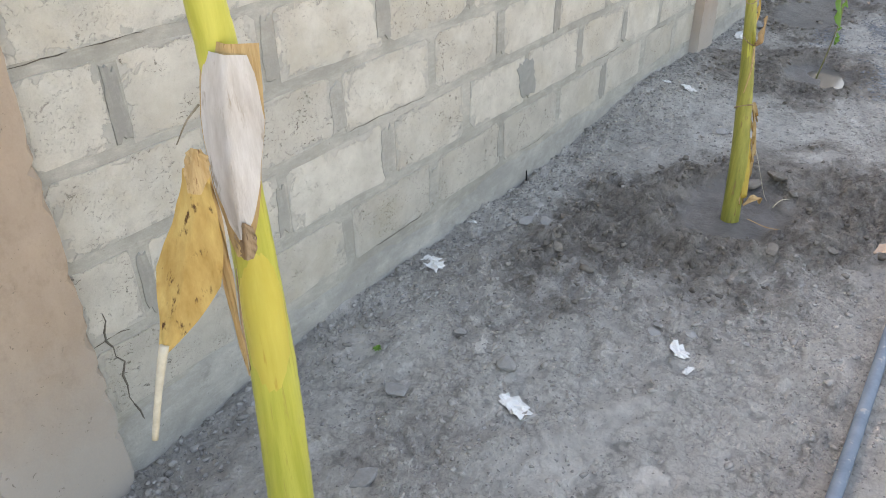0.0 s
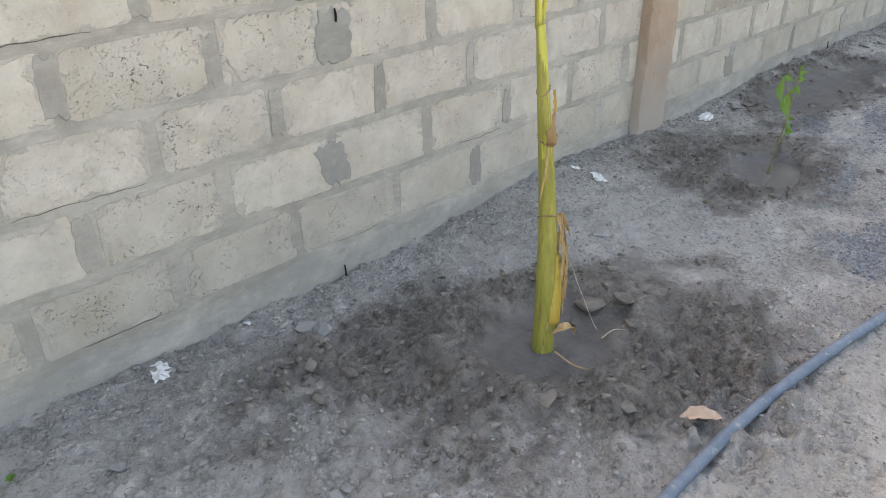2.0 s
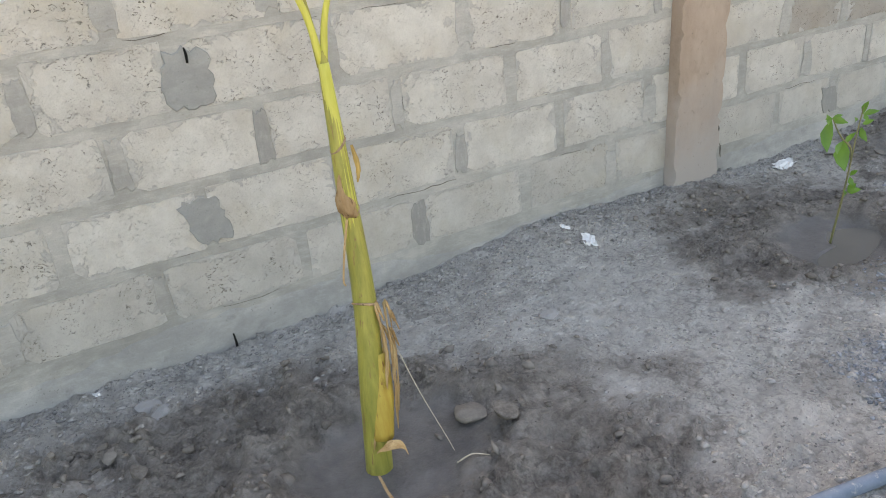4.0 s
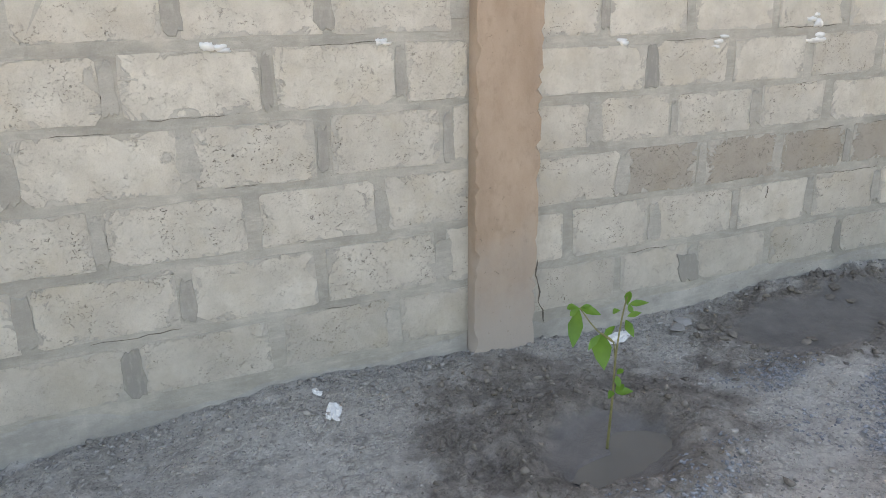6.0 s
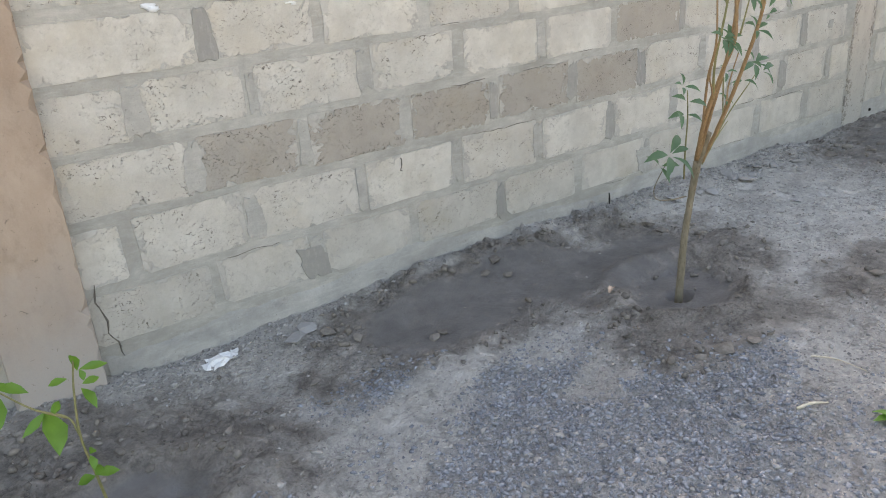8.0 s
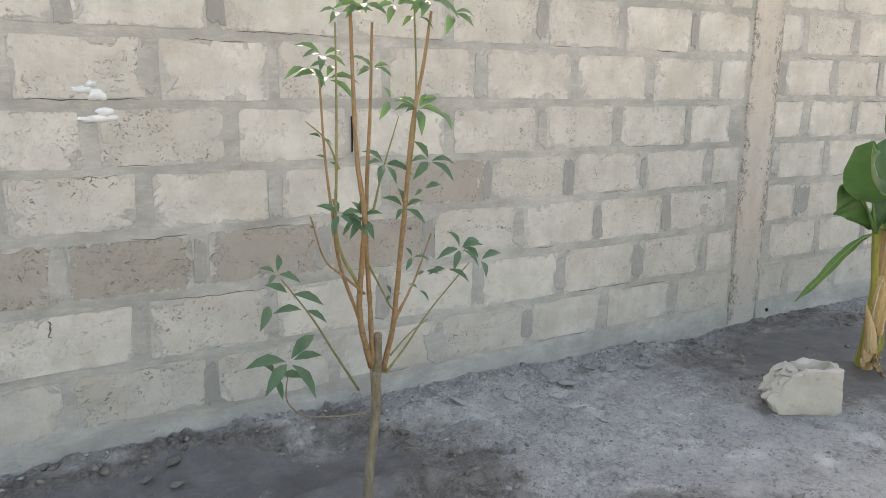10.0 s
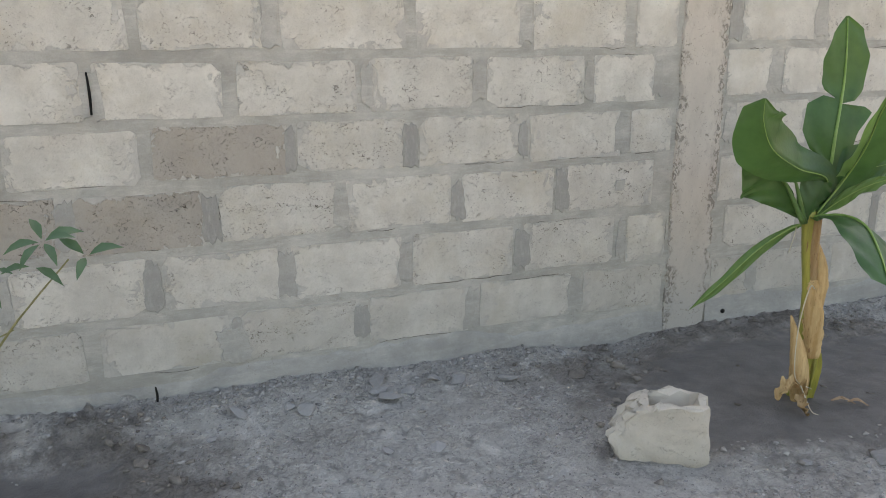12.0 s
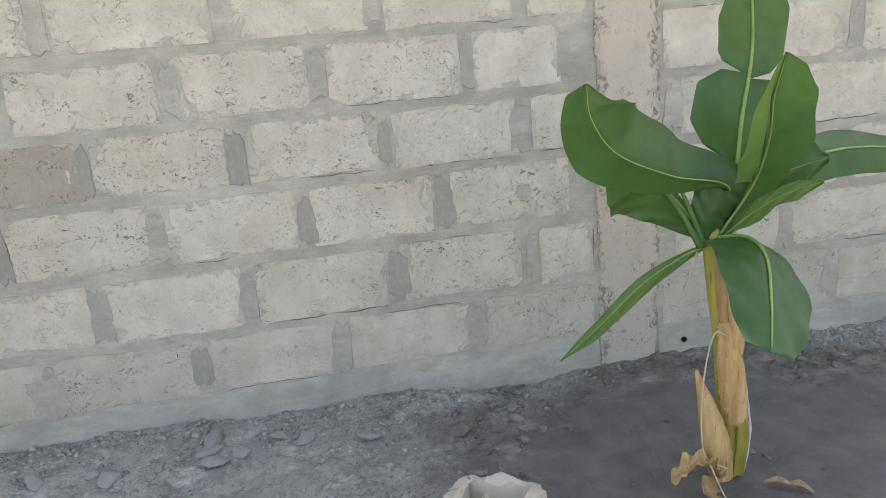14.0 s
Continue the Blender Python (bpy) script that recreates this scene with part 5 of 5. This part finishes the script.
def weed(x, y, size):
    gz = ground_z(x, y)
    root = thing("weed", (0, 0, 0), "low green weed growing in the soil", "weed", "low weeds")
    rng = random.Random(6)
    for i in range(9):
        a = i * 2.4
        bm = bmesh.new()
        small_leaf(bm, Vector((x, y, gz + 0.005)), Vector((math.cos(a), math.sin(a), rng.uniform(0.3, 1.1))), size * rng.uniform(0.6, 1.1), rng, 0.3, 0.2)
        part("leaf", bm, SEED_LEAF, root)


weed(6.44, -1.93, 0.08)
weed(0.62, -0.30, 0.022)


# ---- loose things ----
def hose():
    pts = [(-1.6, -1.74), (-0.6, -1.70), (0.3, -1.695), (0.82, -1.706), (1.55, -1.697), (2.2, -1.688), (2.6, -1.715), (3.0, -1.765), (3.4, -1.825), (3.75, -1.875), (4.3, -1.99), (5.0, -2.2), (6.0, -2.6), (7.2, -3.1)]
    line = [Vector((q.x, q.y, ground_z(q.x, q.y) + 0.017)) for q in smooth_line([(x, y, 0) for x, y in pts], 10)]
    for _ in range(40):
        for i in range(1, len(line) - 1):
            line[i].z = (line[i - 1].z + line[i].z + line[i + 1].z) / 3
    ob = new("garden_hose", mesh_of("garden_hose", tube(bmesh.new(), line, [0.0195, 0.0195], 12), HOSE, smooth=True))
    tagged(ob, "faded blue-grey plastic garden hose lying on the soil", "hose")


hose()


def scrap(x, y, size, seed, label="crumpled white paper scrap on the soil"):
    """A crumpled sheet."""
    rng = random.Random(seed)
    n = 7
    ang = rng.uniform(0, 3)
    bm = bmesh.new()
    g = []
    for i in range(n):
        row = []
        for j in range(n):
            u, v = i / (n - 1) - 0.5, j / (n - 1) - 0.5
            u, v = u * 1.25 + rng.uniform(-0.06, 0.06), v * 0.75 + rng.uniform(-0.06, 0.06)
            dx, dy = u * math.cos(ang) - v * math.sin(ang), u * math.sin(ang) + v * math.cos(ang)
            px, py = x + dx * size, y + dy * size
            row.append(bm.verts.new((px, py, ground_z(px, py) + 0.004 + rng.random() ** 2 * size * 0.16)))
        g.append(row)
    for i in range(n - 1):
        for j in range(n - 1):
            if (i in (0, n - 2) and j in (0, n - 2)) and rng.random() < 0.8:
                continue
            bm.faces.new((g[i][j], g[i + 1][j], g[i + 1][j + 1], g[i][j + 1]))
    return tagged(new("paper_scrap", mesh_of("paper_scrap", bm, PAPER)), label, "litter", "paper scraps along the wall")


for k, (x, y, s) in enumerate(((1.165, -0.13, 0.085), (3.56, -0.267, 0.075), (3.53, -0.135, 0.040), (4.93, -0.15, 0.11), (0.668, -0.82, 0.09), (1.20, -1.14, 0.065), (1.13, -1.20, 0.032), (4.99, -0.13, 0.06), (1.55, -0.06, 0.03))):
    scrap(x, y, s, 40 + k)


def dry_leaf(x, y, size, turn, seed):
    rng = random.Random(seed)
    c, s = math.cos(turn), math.sin(turn)
    z = ground_z(x, y) + 0.008
    line = smooth_line([(x - c * size / 2, y - s * size / 2, z), (x, y, z + 0.014), (x + c * size / 2, y + s * size / 2, z + 0.004)], 5)
    ob = new("dry_leaf", mesh_of("dry_leaf", blade(bmesh.new(), line, [0.004, size * 0.26, size * 0.24, 0.004], 22, cols=3, ripple=0.004, rng=rng), DRY_LEAF, smooth=True))
    tagged(ob, "curled pinkish-brown fallen leaf on the soil", "leaf")


DRY_LEAF = plain_material("fallen_leaf", (0.42, 0.30, 0.22), (0.56, 0.42, 0.32), 30, 0.75, 0.25)
dry_leaf(2.235, -1.60, 0.13, -0.9, 1)
dry_leaf(6.47, -0.72, 0.05, 0.4, 2)


def twig(pts, r, label):
    line = [Vector((x, y, ground_z(x, y) + r + h)) for x, y, h in pts]
    ob = new("twig", mesh_of("twig", tube(bmesh.new(), smooth_line(line, 5), [r, r * 0.8, r * 0.5], 6), STRAW, smooth=True))
    tagged(ob, label, "twig")


twig([(4.70, -1.55, 0.0), (4.76, -1.545, 0.004), (4.83, -1.55, 0.006)], 0.007, "short dry pale stick on the gravel")
twig([(4.74, -1.47, 0.0), (4.79, -1.50, 0.003), (4.83, -1.53, 0.0)], 0.005, "short dry pale stick on the gravel")
twig([(6.28, -1.70, 0.0), (6.33, -1.72, 0.004), (6.38, -1.745, 0.0)], 0.0055, "pale dry stick on the gravel")
twig([(2.42, -1.10, 0.004), (2.46, -1.12, 0.006), (2.50, -1.15, 0.0)], 0.0028, "thin dry twig on the wet soil")
twig([(6.60, -1.55, 0.0), (6.64, -1.62, 0.01), (6.66, -1.72, 0.003)], 0.003, "thin dry root on the soil")


def broken_block():
    """A broken hollow block with the remains of its cavity on top."""
    rng = random.Random(21)
    bm = bmesh.new()
    bmesh.ops.create_cube(bm, size=1.0)
    bmesh.ops.subdivide_edges(bm, edges=bm.edges[:], cuts=9, use_grid_fill=True)
    for v in bm.verts:
        x, y, z = v.co
        if z > 0.49 and abs(y - 0.02) < 0.26 and -0.30 < x < 0.36:
            bridge = 0.55 if abs(x - 0.02) < 0.06 else 1.0
            z -= 0.42 * bridge * (1 - 0.3 * rng.random())
        if z > 0.45:
            z -= rng.uniform(0.0, 0.05)
        if z > 0.40 and y > 0.3:
            z -= rng.uniform(0.0, 0.10)
        z -= 0.16 * max(0, -x - 0.12) * (z + 0.5) * 2.2
        x2 = x * (1 - 0.05 * (z + 0.5))
        if x < 0:
            x2 += -x * 0.95 * max(0.0, z + 0.16) + (-x * 1.1 * max(0.0, -0.25 - z))
        if x < -0.38:
            x2 += rng.uniform(-0.05, 0.05)
        v.co = Vector((x2 * 0.315 - 0.012, y * 0.17, (z + 0.5) * 0.212)) + Vector((rng.uniform(-1, 1), rng.uniform(-1, 1), rng.uniform(-1, 1))) * 0.0024
    for v in bm.verts:
        # worn corners and an uneven, chipped outline
        round_off = max(0.0, abs(v.co.x + 0.012) - 0.10) * max(0.0, abs(v.co.y) - 0.05) * 7
        v.co.x -= math.copysign(round_off, v.co.x)
        v.co.y -= math.copysign(round_off, v.co.y)
        v.co += Vector((1, 1, 0.5)) * noise.noise(v.co * 17) * 0.010 + noise.noise_vector(v.co * 38) * 0.0035
    bmesh.ops.bevel(bm, geom=[e for e in bm.edges if e.is_manifold and e.calc_face_angle() > 1.0], offset=0.005, segments=2, affect="EDGES")
    ob = new("broken_block", mesh_of("broken_block", bm, RUBBLE, smooth=True))
    ob.data.set_sharp_from_angle(angle=radians(38))
    turn = math.atan2(-1.136 + 0.989, 8.82 - 8.601)
    c = Vector((8.715, -1.055, 0)) + Vector((-math.sin(turn), math.cos(turn), 0)) * 0.085
    ob.matrix_basis = Matrix.LocRotScale((c.x, c.y, ground_z(c.x, c.y) - 0.004), Euler((0.03, 0.0, turn)), None)
    tagged(ob, "broken cream hollow block lying on the soil", "block")


broken_block()


def rough_stone(size, seed, flat=0.6):
    """An angular lump: the hull of some random points, its edges worn."""
    rng = random.Random(seed)
    bm = bmesh.new()
    for _ in range(16):
        q = Vector((rng.gauss(0, 1), rng.gauss(0, 1), rng.gauss(0, 1))).normalized() * rng.uniform(0.42, 0.56)
        bm.verts.new((q.x * size, q.y * size, q.z * size * flat))
    got = bmesh.ops.convex_hull(bm, input=bm.verts[:])
    bmesh.ops.delete(bm, geom=[g for g in got["geom_interior"] if isinstance(g, bmesh.types.BMVert)], context="VERTS")
    bmesh.ops.bevel(bm, geom=bm.edges[:], offset=0.03 * size, segments=1, affect="EDGES")
    return mesh_of("stone", bm, STONE)


STONES = ((5.30, -0.15, 0.085), (5.678, -0.53, 0.045), (6.258, -0.178, 0.06), (6.149, -0.241, 0.05), (5.44, -0.33, 0.055), (7.989, -0.215, 0.075), (7.448, -0.229, 0.075), (7.69, -0.294, 0.085),
          (8.02, -0.285, 0.095), (8.068, -0.701, 0.055), (7.347, -1.381, 0.06), (8.312, -0.256, 0.075), (8.10, -0.263, 0.06), (8.225, -0.202, 0.065), (8.527, -0.273, 0.075), (8.824, -0.316, 0.085),
          (7.346, -0.367, 0.05), (7.119, -0.35, 0.05), (7.111, -0.437, 0.055), (7.905, -0.66, 0.05), (7.636, -0.253, 0.05), (8.0, -0.155, 0.09), (9.167, -1.21, 0.04), (9.425, -1.287, 0.10),
          (1.834, -0.371, 0.055), (1.454, -0.43, 0.045), (3.081, -0.637, 0.07), (3.077, -0.326, 0.04), (1.555, -0.481, 0.055), (0.788, -0.208, 0.05), (1.308, -1.143, 0.055), (1.29, -1.033, 0.045))
STONES_B = ((1.729, -0.324, 0.06), (0.864, -0.476, 0.05), (0.505, -0.477, 0.08), (0.165, -0.635, 0.09), (0.806, -0.712, 0.075), (1.699, -0.255, 0.08), (1.254, -1.033, 0.06), (5.176, -1.661, 0.05),
            (5.256, -1.686, 0.05), (5.727, -0.513, 0.05), (6.241, -0.30, 0.055), (5.157, -0.521, 0.045), (5.02, -1.60, 0.05), (5.08, -1.70, 0.055), (2.55, -0.95, 0.12), (2.62, -1.05, 0.09), (1.95, -1.22, 0.07), (5.22, -0.20, 0.09), (5.36, -0.22, 0.06), (6.42, -1.33, 0.08), (6.55, -1.36, 0.06), (2.12, -1.40, 0.07), (1.62, -0.62, 0.06))
stone_shapes = [rough_stone(1.0, s, f) for s, f in ((1, 0.40), (2, 0.5), (3, 0.35), (4, 0.6), (5, 0.3), (6, 0.42))]
damp_shapes = []
for me in stone_shapes[:3]:
    damp_shapes.append(me.copy())
    damp_shapes[-1].materials[0] = CLOD
rs = random.Random(17)
for x, y, s in STONES + STONES_B:
    damp = float(masks(np.array([x]), np.array([y]))[0][0]) > 0.5
    ob = new("stone", rs.choice(damp_shapes if damp else stone_shapes))
    ob.matrix_basis = Matrix.LocRotScale((x, y, ground_z(x, y) + s * 0.12), Euler((rs.uniform(-0.3, 0.3), rs.uniform(-0.3, 0.3), rs.uniform(0, 6.3))), (s * rs.uniform(1.05, 1.55), s * rs.uniform(0.85, 1.15), s))
    tagged(ob, "damp dark clod of soil" if damp else "rough grey lump of mortar on the soil", "clod" if damp else "stone", "lumps scattered along the wall")


def puddle():
    """A flat sheet of water; the soil rises through its rim."""
    bm = bmesh.new()
    c = Vector((4.42, -0.885, 0))
    level = ground_z(4.33, -0.925) + 0.019
    ring = [bm.verts.new((c.x + 0.25 * math.cos(a), c.y + 0.155 * math.sin(a), level)) for a in (i * math.tau / 40 for i in range(40))]
    bm.faces.new(ring)
    tagged(new("puddle", mesh_of("puddle", bm, WATER)), "shallow puddle of murky brown water", "puddle", kind="structure")


puddle()


# ---- grit, gravel and clods ----
def scatter(name, count, area, sizes, mat, label, keep, seed, sink=0.25, flat=0.75):
    """Many small angular stones in one mesh, kept where keep() allows."""
    r = np.random.RandomState(seed)
    x = r.uniform(area[0], area[1], count)
    y = r.uniform(area[2], area[3], count)
    p = keep(x, y)
    ok = r.uniform(0, 1, count) < p
    x, y = x[ok], y[ok]
    n = len(x)
    g = (1 + 5 ** 0.5) / 2
    v = np.array([(-1, g, 0), (1, g, 0), (-1, -g, 0), (1, -g, 0), (0, -1, g), (0, 1, g), (0, -1, -g), (0, 1, -g), (g, 0, -1), (g, 0, 1), (-g, 0, -1), (-g, 0, 1)]) / 1.9
    f = np.array([(0, 11, 5), (0, 5, 1), (0, 1, 7), (0, 7, 10), (0, 10, 11), (1, 5, 9), (5, 11, 4), (11, 10, 2), (10, 7, 6), (7, 1, 8),
                  (3, 9, 4), (3, 4, 2), (3, 2, 6), (3, 6, 8), (3, 8, 9), (4, 9, 5), (2, 4, 11), (6, 2, 10), (8, 6, 7), (9, 8, 1)])
    s = sizes[0] + (sizes[1] - sizes[0]) * r.uniform(0, 1, n) ** 2.5
    co = v[None] * (1 + r.uniform(-0.55, 0.45, (n, 12, 1)))
    co = co * np.stack((r.uniform(0.6, 1.6, n), r.uniform(0.6, 1.2, n), np.full(n, flat)), -1)[:, None, :]
    a = r.uniform(0, 6.283, n)
    c, d = np.cos(a)[:, None], np.sin(a)[:, None]
    co = np.stack((co[..., 0] * c - co[..., 1] * d, co[..., 0] * d + co[..., 1] * c, co[..., 2]), -1) * (s / 2)[:, None, None]
    co[..., 0] += x[:, None]
    co[..., 1] += y[:, None]
    co[..., 2] += (height(x, y) + s * (0.5 - sink) * flat * 0.6)[:, None]
    faces = (f[None] + (np.arange(n) * 12)[:, None, None]).reshape(-1, 3)
    me = bpy.data.meshes.new(name)
    me.vertices.add(n * 12)
    me.vertices.foreach_set("co", co.astype(np.float32).ravel())
    me.loops.add(faces.size)
    me.loops.foreach_set("vertex_index", faces.astype(np.int32).ravel())
    me.polygons.add(len(faces))
    me.polygons.foreach_set("loop_start", np.arange(0, faces.size, 3, dtype=np.int32))
    me.update(calc_edges=True)
    me.materials.append(mat)
    return tagged(new(name, me), label, name, kind="stuff")


def on_dry(x, y):
    w, m, s, p = masks(x, y)
    return (1 - w) * (1 - 0.55 * p) * (0.35 + 0.65 * step(value_noise(x, y, 3.1, 51), -0.3, 0.5))


def on_wet(x, y):
    w, m, s, p = masks(x, y)
    return w * (1 - m * 0.97) * (0.3 + 0.7 * step(value_noise(x, y, 4.1, 52), -0.3, 0.4))


def on_gravel(x, y):
    w, m, s, p = masks(x, y)
    return np.clip(s * 1.3 - 0.1, 0, 1) * (1 - 0.9 * m)


def by_wall(x, y):
    w, m, s, p = masks(x, y)
    return (1 - w) * np.exp(-((-y - 0.07) / 0.16) ** 2)


NEAR = (-1.0, 11.5, -2.6, -0.02)
scatter("grit", 60000, NEAR, (0.004, 0.015), PEBBLE, "loose grey grit strewn over the soil", on_dry, 61, 0.4, 0.6)
scatter("crumbs", 16000, NEAR, (0.006, 0.040), CLOD, "damp dark soil crumbs", on_wet, 62)
scatter("gravel", 70000, (3.4, 7.4, -2.6, -0.4), (0.006, 0.020), GRAVEL, "blue-grey crushed stone gravel", on_gravel, 63, 0.4, 0.7)
scatter("rubble", 11000, (-1.0, 11.5, -0.6, -0.012), (0.005, 0.028), PEBBLE, "crumbled mortar bits along the wall foot", by_wall, 64)
scatter("clods", 24000, NEAR, (0.007, 0.030), LUMP, "dry crumbly clods of grey soil", on_dry, 65, 0.6, 0.55)
scatter("wet_clods", 4200, NEAR, (0.010, 0.036), CLOD, "damp dark clods round the planting basins", on_wet, 66, 0.6, 0.55)
